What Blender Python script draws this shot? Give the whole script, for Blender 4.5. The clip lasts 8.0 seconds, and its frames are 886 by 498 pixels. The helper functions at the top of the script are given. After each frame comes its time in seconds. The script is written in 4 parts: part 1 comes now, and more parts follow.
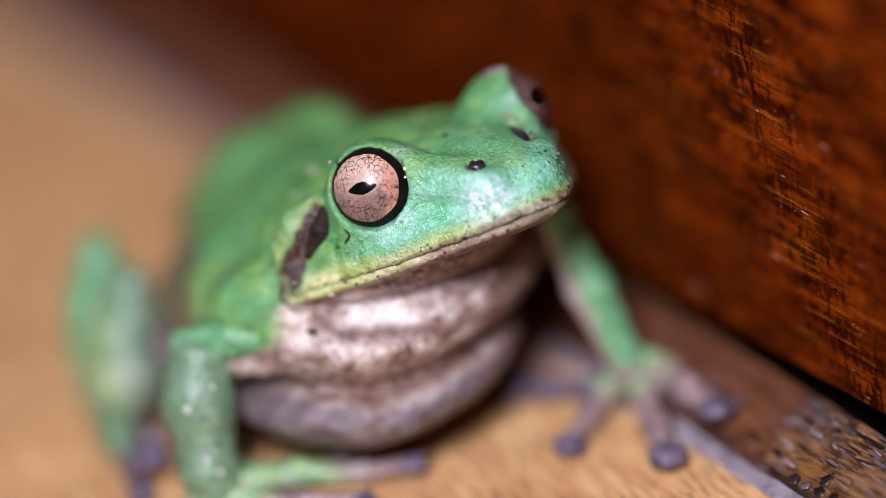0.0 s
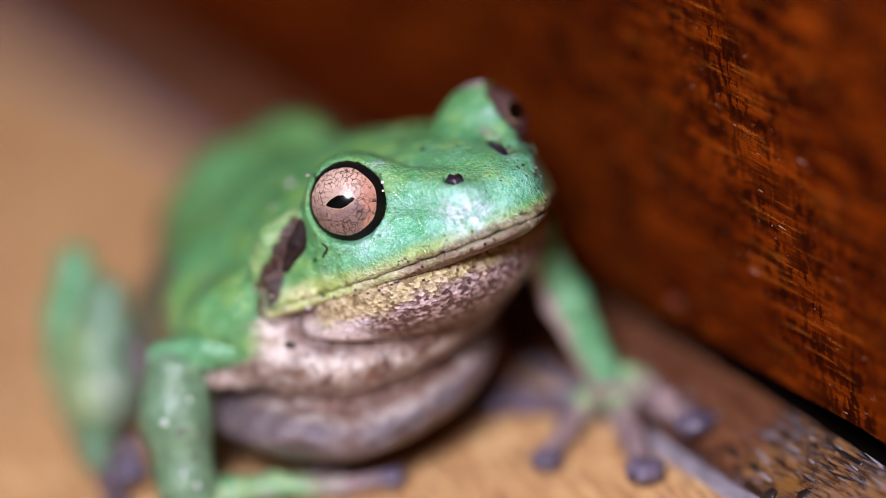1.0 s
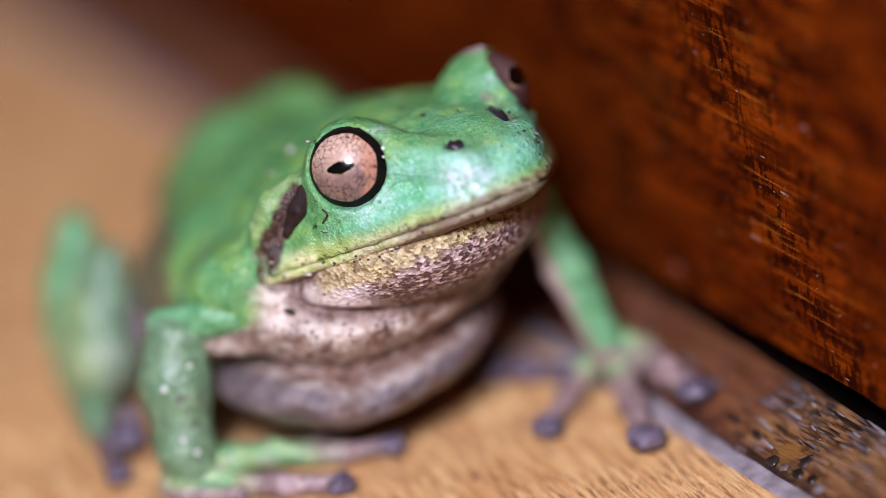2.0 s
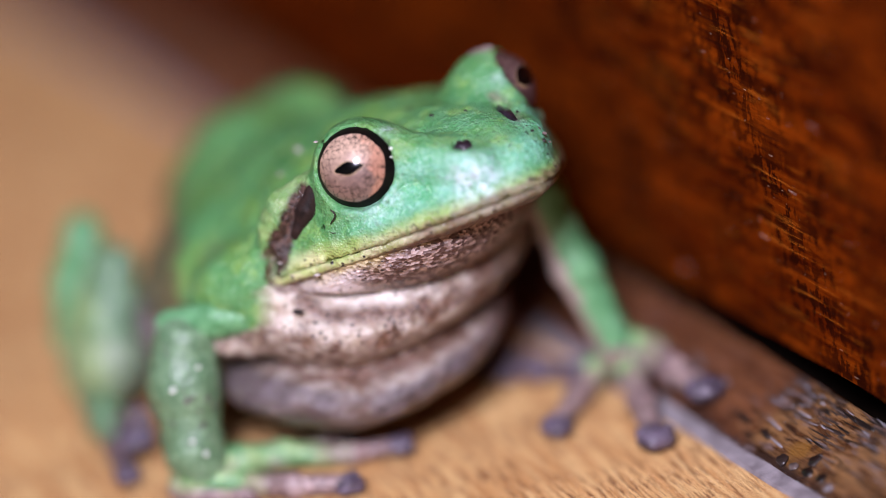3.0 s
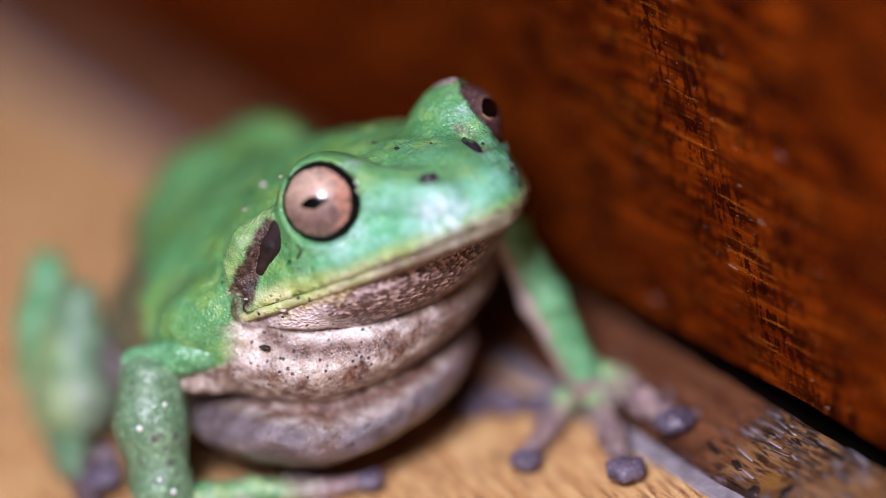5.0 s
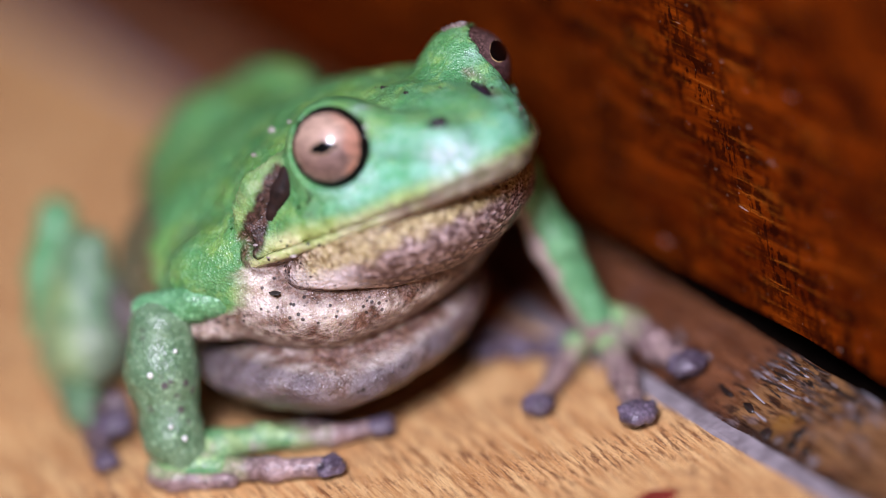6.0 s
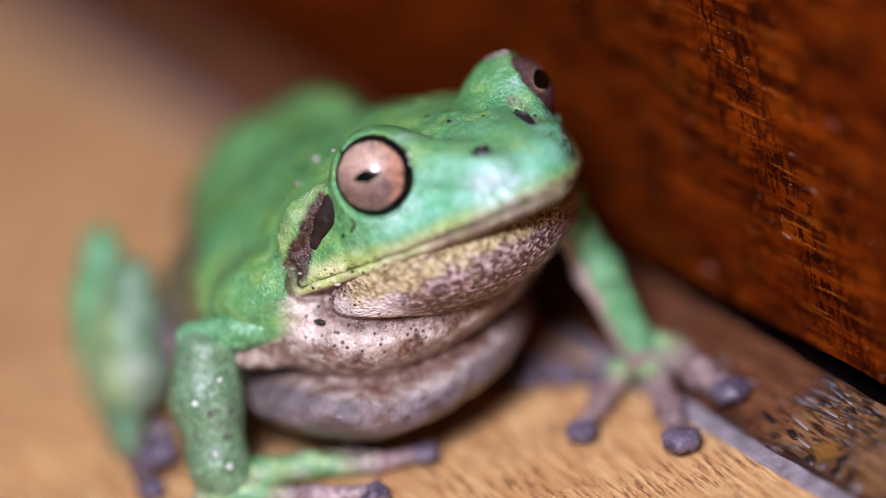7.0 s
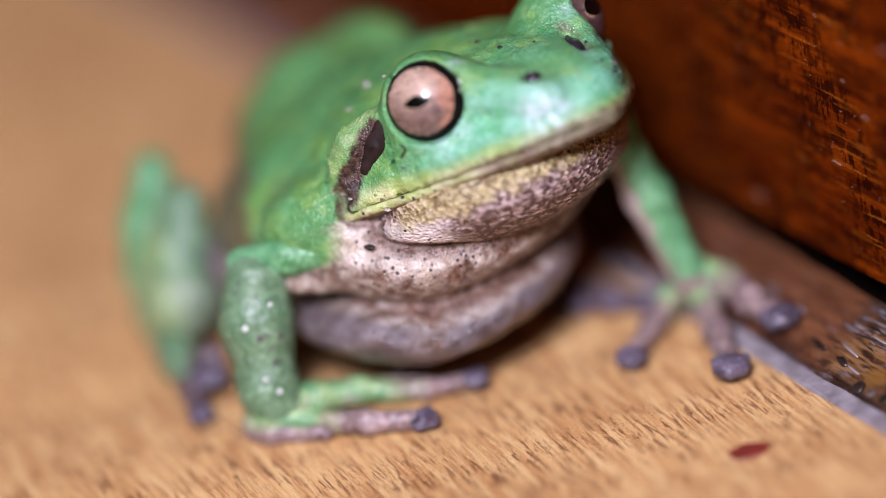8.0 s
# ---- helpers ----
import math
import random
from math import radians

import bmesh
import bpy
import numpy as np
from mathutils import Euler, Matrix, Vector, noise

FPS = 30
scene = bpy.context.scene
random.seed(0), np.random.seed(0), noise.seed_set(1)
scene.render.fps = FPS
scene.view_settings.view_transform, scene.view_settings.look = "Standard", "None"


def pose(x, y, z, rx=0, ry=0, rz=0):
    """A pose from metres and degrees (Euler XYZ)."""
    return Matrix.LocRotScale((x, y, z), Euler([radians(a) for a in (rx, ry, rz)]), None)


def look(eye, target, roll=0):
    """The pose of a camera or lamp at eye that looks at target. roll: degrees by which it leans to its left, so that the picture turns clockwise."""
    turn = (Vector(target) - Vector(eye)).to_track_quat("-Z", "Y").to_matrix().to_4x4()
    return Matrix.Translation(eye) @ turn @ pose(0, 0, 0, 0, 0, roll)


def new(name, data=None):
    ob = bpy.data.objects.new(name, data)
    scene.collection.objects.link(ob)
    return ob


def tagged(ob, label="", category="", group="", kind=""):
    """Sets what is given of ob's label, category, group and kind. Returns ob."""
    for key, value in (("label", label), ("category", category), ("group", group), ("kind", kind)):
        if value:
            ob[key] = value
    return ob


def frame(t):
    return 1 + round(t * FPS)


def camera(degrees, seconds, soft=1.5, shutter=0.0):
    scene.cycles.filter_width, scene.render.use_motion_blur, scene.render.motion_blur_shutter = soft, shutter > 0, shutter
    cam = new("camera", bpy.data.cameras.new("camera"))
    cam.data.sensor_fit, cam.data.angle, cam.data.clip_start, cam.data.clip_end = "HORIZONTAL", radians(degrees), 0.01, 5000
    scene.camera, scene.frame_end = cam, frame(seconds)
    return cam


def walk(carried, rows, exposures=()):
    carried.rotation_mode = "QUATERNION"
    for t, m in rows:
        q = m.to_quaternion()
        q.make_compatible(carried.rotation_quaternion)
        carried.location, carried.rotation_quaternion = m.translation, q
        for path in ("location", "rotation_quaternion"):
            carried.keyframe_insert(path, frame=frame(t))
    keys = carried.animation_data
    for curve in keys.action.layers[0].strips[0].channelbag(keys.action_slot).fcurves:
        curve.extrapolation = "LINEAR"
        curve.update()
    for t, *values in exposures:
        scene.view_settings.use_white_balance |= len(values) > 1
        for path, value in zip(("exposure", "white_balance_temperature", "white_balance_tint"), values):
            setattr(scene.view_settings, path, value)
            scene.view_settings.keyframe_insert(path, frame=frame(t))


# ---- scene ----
cam = camera(10.0, 8.0, soft=0.75)
cam.data.dof.use_dof = True
cam.data.dof.focus_distance = 0.2782
cam.data.dof.aperture_fstop = 6.7
cam.data.dof.aperture_blades = 0

walk(cam, [
    (0.0, pose(-0.00049, -0.12855, 0.13171, 65.023, 7.797, -3.835)),
    (0.1, pose(-0.00049, -0.12856, 0.13172, 64.982, 7.757, -3.889)),
    (0.2, pose(-0.00049, -0.12860, 0.13174, 64.965, 7.751, -3.872)),
    (0.3, pose(-0.00049, -0.12863, 0.13175, 64.935, 7.701, -3.950)),
    (0.4, pose(-0.00049, -0.12867, 0.13177, 64.940, 7.683, -3.957)),
    (0.5, pose(-0.00049, -0.12869, 0.13178, 64.906, 7.659, -3.975)),
    (0.6, pose(-0.00049, -0.12867, 0.13177, 64.852, 7.601, -4.064)),
    (0.7, pose(-0.00049, -0.12869, 0.13178, 64.975, 7.621, -3.988)),
    (0.8, pose(-0.00049, -0.12871, 0.13179, 65.049, 7.609, -3.983)),
    (0.9, pose(-0.00049, -0.12873, 0.13180, 65.133, 7.584, -4.002)),
    (1.0, pose(-0.00049, -0.12873, 0.13180, 65.154, 7.565, -4.008)),
    (1.1, pose(-0.00049, -0.12869, 0.13178, 65.218, 7.554, -4.004)),
    (1.2, pose(-0.00049, -0.12867, 0.13177, 65.293, 7.549, -3.989)),
    (1.3, pose(-0.00049, -0.12860, 0.13174, 65.253, 7.544, -3.974)),
    (1.4, pose(-0.00049, -0.12849, 0.13169, 65.083, 7.525, -3.980)),
    (1.5, pose(-0.00049, -0.12841, 0.13165, 64.963, 7.508, -3.988)),
    (1.6, pose(-0.00049, -0.12827, 0.13158, 64.955, 7.518, -3.989)),
    (1.7, pose(-0.00048, -0.12812, 0.13152, 64.917, 7.527, -3.991)),
    (1.8, pose(-0.00048, -0.12798, 0.13145, 64.881, 7.531, -4.004)),
    (1.9, pose(-0.00048, -0.12783, 0.13138, 64.772, 7.546, -3.993)),
    (2.0, pose(-0.00048, -0.12770, 0.13132, 64.775, 7.554, -3.994)),
    (2.1, pose(-0.00048, -0.12768, 0.13131, 64.775, 7.585, -3.979)),
    (2.2, pose(-0.00048, -0.12766, 0.13131, 64.758, 7.592, -4.010)),
    (3.3, pose(-0.00048, -0.12756, 0.13126, 64.804, 7.852, -3.980)),
    (3.4, pose(-0.00048, -0.12758, 0.13127, 64.960, 7.877, -3.976)),
    (3.5, pose(-0.00048, -0.12764, 0.13129, 65.139, 7.903, -3.973)),
    (3.6, pose(-0.00048, -0.12747, 0.13122, 65.137, 7.924, -3.970)),
    (3.7, pose(-0.00048, -0.12733, 0.13115, 65.154, 7.961, -3.932)),
    (3.8, pose(-0.00048, -0.12718, 0.13108, 65.132, 7.993, -3.905)),
    (3.9, pose(-0.00048, -0.12703, 0.13102, 65.119, 8.019, -3.890)),
    (4.0, pose(-0.00048, -0.12688, 0.13094, 65.119, 8.040, -3.887)),
    (4.1, pose(-0.00048, -0.12681, 0.13091, 65.097, 8.052, -3.891)),
    (4.2, pose(-0.00048, -0.12675, 0.13089, 65.109, 8.048, -3.931)),
    (4.3, pose(-0.00048, -0.12667, 0.13085, 65.140, 8.017, -4.030)),
    (4.4, pose(-0.00048, -0.12663, 0.13083, 65.189, 8.007, -4.081)),
    (4.5, pose(-0.00048, -0.12657, 0.13080, 65.236, 7.987, -4.156)),
    (4.6, pose(-0.00048, -0.12645, 0.13075, 65.219, 8.011, -4.254)),
    (4.7, pose(-0.00048, -0.12634, 0.13070, 65.222, 8.018, -4.388)),
    (5.8, pose(-0.00047, -0.12498, 0.13007, 64.380, 8.605, -4.743)),
    (5.9, pose(-0.00047, -0.12507, 0.13011, 64.370, 8.631, -4.725)),
    (6.0, pose(-0.00047, -0.12517, 0.13016, 64.424, 8.657, -4.707)),
    (6.1, pose(-0.00047, -0.12528, 0.13021, 64.493, 8.695, -4.681)),
    (6.2, pose(-0.00047, -0.12542, 0.13027, 64.647, 8.722, -4.679)),
    (6.3, pose(-0.00048, -0.12554, 0.13033, 64.674, 8.753, -4.665)),
    (6.4, pose(-0.00048, -0.12564, 0.13037, 64.727, 8.784, -4.651)),
    (6.5, pose(-0.00048, -0.12578, 0.13044, 64.796, 8.827, -4.614)),
    (6.6, pose(-0.00048, -0.12582, 0.13046, 64.827, 8.852, -4.586)),
    (6.7, pose(-0.00048, -0.12584, 0.13047, 64.834, 8.878, -4.556)),
    (6.8, pose(-0.00048, -0.12586, 0.13048, 64.812, 8.880, -4.574)),
    (6.9, pose(-0.00048, -0.12593, 0.13051, 64.778, 8.977, -4.391)),
    (7.0, pose(-0.00048, -0.12598, 0.13053, 64.801, 9.018, -4.327)),
    (7.1, pose(-0.00048, -0.12615, 0.13061, 64.812, 9.034, -4.244)),
    (7.2, pose(-0.00048, -0.12627, 0.13066, 64.780, 9.039, -4.185)),
    (7.3, pose(-0.00048, -0.12643, 0.13074, 64.774, 9.049, -4.115)),
    (7.4, pose(-0.00048, -0.12655, 0.13079, 64.762, 9.038, -4.091)),
    (7.5, pose(-0.00048, -0.12685, 0.13093, 64.773, 9.054, -4.008)),
    (7.6, pose(-0.00048, -0.12670, 0.13086, 64.724, 9.075, -3.933)),
    (7.7, pose(-0.00048, -0.12656, 0.13080, 64.343, 9.095, -3.856)),
    (7.8, pose(-0.00048, -0.12640, 0.13073, 64.260, 9.088, -3.839)),
    (7.9, pose(-0.00048, -0.12630, 0.13068, 64.149, 9.114, -3.751)),
    (8.0, pose(-0.00048, -0.12614, 0.13060, 64.056, 9.108, -3.733)),
])

# ---- light: dusk on a porch, small unseen lamp added above and behind lens ----
world = bpy.data.worlds.new("sky")
scene.world = world
world.use_nodes = True
wn = world.node_tree.nodes
sky = wn.new("ShaderNodeTexSky")
sky.sky_type = "NISHITA"
sky.sun_disc = False
sky.sun_elevation = radians(20)
sky.sun_rotation = radians(215)
world.node_tree.links.new(sky.outputs["Color"], wn["Background"].inputs["Color"])
wn["Background"].inputs["Strength"].default_value = 0.0035
# unseen key lamp near the camera, placed by the glint in the eye
lamp = new("near_key_lamp", bpy.data.lights.new("near_key_lamp", "AREA"))
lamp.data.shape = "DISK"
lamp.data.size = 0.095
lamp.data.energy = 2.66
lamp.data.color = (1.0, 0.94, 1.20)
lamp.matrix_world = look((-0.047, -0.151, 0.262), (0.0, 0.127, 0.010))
scene.view_settings.exposure = 0.0


# ---- materials ----
class Nodes:
    """A small wrapper that builds a node material."""

    def __init__(self, name):
        self.mat = bpy.data.materials.new(name)
        self.mat.use_nodes = True
        self.tree = self.mat.node_tree
        self.bsdf = self.tree.nodes["Principled BSDF"]

    def add(self, kind):
        return self.tree.nodes.new(kind)

    def link(self, a, b):
        self.tree.links.new(a, b)

    def val(self, socket, v):
        if hasattr(v, "is_output"):
            self.link(v, socket)
        else:
            socket.default_value = v

    def coords(self, scale=(1, 1, 1), rot=0.0):
        c = self.add("ShaderNodeTexCoord")
        turn = self.add("ShaderNodeMapping")
        turn.inputs["Rotation"].default_value = (0, 0, rot)
        self.link(c.outputs["Object"], turn.inputs["Vector"])
        m = self.add("ShaderNodeMapping")
        m.inputs["Scale"].default_value = scale
        self.link(turn.outputs["Vector"], m.inputs["Vector"])
        return m.outputs["Vector"]

    def noise(self, vec, scale, detail=4.0, rough=0.55):
        n = self.add("ShaderNodeTexNoise")
        self.link(vec, n.inputs["Vector"])
        n.inputs["Scale"].default_value = scale
        n.inputs["Detail"].default_value = detail
        n.inputs["Roughness"].default_value = rough
        return n.outputs["Fac"]

    def cells(self, vec, scale, feature="F1"):
        n = self.add("ShaderNodeTexVoronoi")
        n.feature = feature
        self.link(vec, n.inputs["Vector"])
        n.inputs["Scale"].default_value = scale
        return n.outputs["Distance"]

    def cell_tone(self, vec, scale):
        n = self.add("ShaderNodeTexVoronoi")
        self.link(vec, n.inputs["Vector"])
        n.inputs["Scale"].default_value = scale
        one = self.add("ShaderNodeSeparateColor")
        self.link(n.outputs["Color"], one.inputs[0])
        return one.outputs[0]

    def ramp(self, fac, stops):
        n = self.add("ShaderNodeValToRGB")
        while len(n.color_ramp.elements) < len(stops):
            n.color_ramp.elements.new(0.5)
        for e, (p, c) in zip(n.color_ramp.elements, stops):
            e.position = p
            e.color = (*c, 1) if len(c) == 3 else (c[0], c[0], c[0], 1)
        self.link(fac, n.inputs["Fac"])
        return n.outputs["Color"]

    def mix(self, fac, a, b, blend="MIX"):
        n = self.add("ShaderNodeMix")
        n.data_type, n.blend_type = "RGBA", blend
        self.val(n.inputs[0], fac)
        self.val(n.inputs[6], a if hasattr(a, "is_output") else (*a, 1))
        self.val(n.inputs[7], b if hasattr(b, "is_output") else (*b, 1))
        return n.outputs[2]

    def math(self, op, a, b=0.0):
        n = self.add("ShaderNodeMath")
        n.operation = op
        self.val(n.inputs[0], a)
        self.val(n.inputs[1], b)
        return n.outputs[0]

    def attr(self, name):
        n = self.add("ShaderNodeAttribute")
        n.attribute_name = name
        return n.outputs["Fac"]

    def bump(self, height, distance, strength=1.0, under=None):
        n = self.add("ShaderNodeBump")
        n.inputs["Strength"].default_value = strength
        n.inputs["Distance"].default_value = distance
        self.link(height, n.inputs["Height"])
        if under is not None:
            self.link(under, n.inputs["Normal"])
        return n.outputs["Normal"]

    def set(self, **values):
        for key, value in values.items():
            self.val(self.bsdf.inputs[key.replace("_", " ")], value)
        return self.mat


def skin_material():
    """Moist granular skin: green above, yellow at the lips, pale and brown below."""
    k = Nodes("frog_skin")
    v = k.coords()
    big = k.noise(v, 260, 3)
    mid = k.noise(v, 900, 4)
    fine = k.noise(v, 3200, 3)
    grain = k.cells(v, 7600)
    warts = k.cells(v, 3300)
    tone = k.cell_tone(v, 7600)
    green = k.mix(k.ramp(big, [(0.35, (0.0,)), (0.68, (1.0,))]), (0.060, 0.215, 0.064), (0.104, 0.300, 0.100))
    green = k.mix(k.ramp(mid, [(0.52, (0.0,)), (0.80, (0.28,))]), green, (0.19, 0.37, 0.12))
    teal = k.mix(k.ramp(mid, [(0.35, (0.0,)), (0.7, (1.0,))]), (0.080, 0.345, 0.145), (0.185, 0.490, 0.340))
    teal = k.mix(k.ramp(k.noise(v, 3600, 4, 0.7), [(0.52, (0.0,)), (0.70, (0.40,))]), teal, (0.46, 0.70, 0.62))
    mottle = k.ramp(k.noise(v, 480, 3), [(0.30, (0.6,)), (0.46, (0.0,))])
    green = k.mix(mottle, green, (0.045, 0.16, 0.045))
    green = k.mix(k.ramp(fine, [(0.52, (0.0,)), (0.74, (0.28,))]), green, (0.21, 0.42, 0.16))
    green = k.mix(k.ramp(k.noise(v, 330, 4, 0.6), [(0.48, (0.0,)), (0.64, (0.5,))]), green, (0.17, 0.31, 0.045))
    green = k.mix(k.attr("teal"), green, teal)
    green = k.mix(k.ramp(k.noise(v, 620, 4, 0.65), [(0.54, (0.0,)), (0.66, (0.5,))]), green, (0.25, 0.42, 0.10))
    green = k.mix(k.ramp(tone, [(0.0, (0.22,)), (0.5, (0.0,))]), green, (0.030, 0.135, 0.040))
    green = k.mix(k.ramp(tone, [(0.80, (0.0,)), (1.0, (0.30,))]), green, (0.30, 0.56, 0.30))
    yellow = k.mix(k.ramp(mid, [(0.4, (0.0,)), (0.65, (1.0,))]), (0.36, 0.46, 0.14), (0.60, 0.62, 0.32))
    col = k.mix(k.attr("lip"), green, yellow)
    # bluish-white wet highlights of the snout, painted into the skin colour
    painted_sheen = k.math("MULTIPLY", k.attr("painted_sheen"), k.ramp(k.noise(v, 2300, 5, 0.7), [(0.42, (0.15,)), (0.58, (1.0,))]))
    col = k.mix(painted_sheen, col, (0.64, 0.78, 0.84))
    belly = k.mix(k.ramp(mid, [(0.38, (0.0,)), (0.58, (1.0,))]), (0.44, 0.365, 0.280), (0.80, 0.745, 0.640))
    belly = k.mix(k.ramp(tone, [(0.0, (0.45,)), (0.45, (0.0,))]), belly, (0.24, 0.155, 0.11))
    belly = k.mix(k.ramp(k.noise(v, 1900, 4, 0.7), [(0.54, (0.0,)), (0.68, (0.55,))]), belly, (0.17, 0.10, 0.085))
    col = k.mix(k.attr("pale"), col, belly)
    # lilac-grey skin tone, darkened to hold the lower belly's shade
    lilac_shade = k.mix(k.ramp(mid, [(0.36, (0.0,)), (0.62, (1.0,))]), (0.070, 0.052, 0.052), (0.150, 0.124, 0.130))
    lilac_shade = k.mix(k.ramp(tone, [(0.0, (0.35,)), (0.4, (0.0,))]), lilac_shade, (0.09, 0.06, 0.055))
    col = k.mix(k.attr("lilac_shade"), col, lilac_shade)
    brown = k.mix(k.ramp(fine, [(0.40, (0.0,)), (0.70, (1.0,))]), (0.066, 0.028, 0.015), (0.215, 0.120, 0.080))
    brown = k.mix(k.ramp(tone, [(0.78, (0.0,)), (1.0, (0.40,))]), brown, (0.36, 0.27, 0.25))
    col = k.mix(k.attr("brown"), col, brown)
    ear = k.mix(k.ramp(fine, [(0.42, (0.0,)), (0.66, (1.0,))]), (0.020, 0.011, 0.008), (0.085, 0.046, 0.034))
    col = k.mix(k.attr("ear"), col, ear)
    # small black flecks, thicker near the mouth
    fleck = k.ramp(k.noise(v, 2300, 3, 0.6), [(0.625, (0.0,)), (0.67, (0.85,))])
    mask = k.ramp(k.noise(v, 420, 2), [(0.48, (0.0,)), (0.58, (1.0,))])
    f = k.math("MULTIPLY", k.math("MULTIPLY", fleck, mask), k.attr("fleck"))
    col = k.mix(f, col, (0.015, 0.014, 0.012))
    dots = k.ramp(k.cells(v, 2300), [(0.19, (1.0,)), (0.30, (0.0,))])
    dots = k.math("MULTIPLY", dots, k.ramp(k.noise(v, 700, 2), [(0.40, (0.0,)), (0.50, (1.0,))]))
    col = k.mix(k.math("MULTIPLY", dots, k.attr("dots")), col, (0.016, 0.012, 0.012))
    n1 = k.bump(grain, 0.00006, 0.9)
    n1 = k.bump(warts, 0.00007, 0.6, n1)
    n2 = k.bump(mid, 0.00024, 0.45, n1)
    rough = k.ramp(k.noise(v, 900, 4), [(0.35, (0.30,)), (0.65, (0.60,))])
    return k.set(Base_Color=col, Roughness=rough, Normal=n2, Coat_Normal=n2, Subsurface_Weight=0.12,
                 Subsurface_Radius=(0.0006, 0.0010, 0.0004), Subsurface_Scale=0.6, Coat_Weight=k.ramp(k.attr("ear"), [(0.0, (0.14,)), (0.6, (0.0,))]), Coat_Roughness=0.16, Specular_IOR_Level=0.42)


def limb_material(name, a, b, spot):
    """Skin of a limb: two tones with warty dots."""
    k = Nodes(name)
    v = k.coords()
    mid = k.noise(v, 700, 4)
    fine = k.noise(v, 3000, 3)
    col = k.mix(k.ramp(mid, [(0.38, (0.0,)), (0.64, (1.0,))]), a, b)
    wart = k.ramp(k.cells(v, 900), [(0.16, (1.0,)), (0.28, (0.0,))])
    light = k.ramp(k.noise(v, 2600, 3, 0.7), [(0.55, (0.0,)), (0.68, (0.6,))])
    col = k.mix(light, col, tuple(min(1.0, c * 1.9 + 0.06) for c in b))
    patch = k.ramp(k.noise(v, 330, 2), [(0.45, (0.0,)), (0.62, (1.0,))])
    col = k.mix(k.math("MULTIPLY", wart, patch), col, spot)
    col = k.mix(k.attr("pale"), col, (0.42, 0.32, 0.30))
    col = k.mix(k.math("MULTIPLY", k.attr("fresh"), k.ramp(mid, [(0.35, (0.5,)), (0.6, (1.0,))])), col, k.mix(k.noise(v, 900, 3), (0.10, 0.27, 0.08), (0.40, 0.46, 0.18)))
    tone = k.cell_tone(v, 6500)
    col = k.mix(k.ramp(tone, [(0.0, (0.35,)), (0.4, (0.0,))]), col, tuple(c * 0.45 for c in a))
    col = k.mix(k.ramp(tone, [(0.78, (0.0,)), (1.0, (0.4,))]), col, tuple(min(1.0, c * 1.6 + 0.05) for c in b))
    n1 = k.bump(k.cells(v, 6500), 0.00004, 0.8)
    n1 = k.bump(k.cells(v, 1900), 0.00004, 0.4, n1)
    n2 = k.bump(mid, 0.00018, 0.5, n1)
    return k.set(Base_Color=col, Roughness=k.ramp(fine, [(0.3, (0.32,)), (0.7, (0.58,))]), Normal=n2, Coat_Normal=n2,
                 Subsurface_Weight=0.08, Subsurface_Radius=(0.0006, 0.0008, 0.0004), Coat_Weight=0.2, Coat_Roughness=0.25)


def throat_material():
    """Thin skin of the throat: yellow by the lip, then speckled brown and white, in small flat warts."""
    k = Nodes("throat_skin")
    v = k.coords((1, 1, 1.5))
    mid = k.noise(v, 1300, 5, 0.65)
    fine = k.noise(v, 4000, 3)
    tone = k.cell_tone(v, 4000)
    yellow = k.mix(k.ramp(tone, [(0.15, (0.0,)), (0.85, (1.0,))]), (0.19, 0.135, 0.045), (0.50, 0.425, 0.205))
    yellow = k.mix(k.ramp(mid, [(0.56, (0.0,)), (0.70, (0.6,))]), yellow, (0.13, 0.075, 0.03))
    pale = k.mix(k.ramp(tone, [(0.25, (0.0,)), (0.90, (1.0,))]), (0.085, 0.042, 0.034), (0.50, 0.40, 0.38))
    dark = k.mix(k.ramp(tone, [(0.45, (0.0,)), (1.0, (1.0,))]), (0.065, 0.030, 0.023), (0.45, 0.33, 0.28))
    pale = k.mix(k.math("MULTIPLY", k.attr("brown"), 0.9), pale, dark)
    pale = k.mix(k.math("MULTIPLY", k.attr("white"), 0.88), pale, (0.72, 0.66, 0.64))
    col = k.mix(k.attr("lip"), pale, yellow)
    speck = k.ramp(k.cells(v, 2100), [(0.17, (1.0,)), (0.26, (0.0,))])
    m = k.ramp(k.noise(v, 500, 2), [(0.40, (0.0,)), (0.52, (1.0,))])
    col = k.mix(k.math("MULTIPLY", speck, m), col, (0.014, 0.009, 0.008))
    n1 = k.bump(k.cells(v, 4000), 0.00012, 0.9)
    n2 = k.bump(mid, 0.0002, 0.6, n1)
    return k.set(Base_Color=col, Roughness=k.ramp(fine, [(0.3, (0.34,)), (0.7, (0.6,))]), Normal=n2, Coat_Normal=n2,
                 Subsurface_Weight=0.1, Subsurface_Radius=(0.0008, 0.0005, 0.0003), Coat_Weight=0.15, Coat_Roughness=0.3)


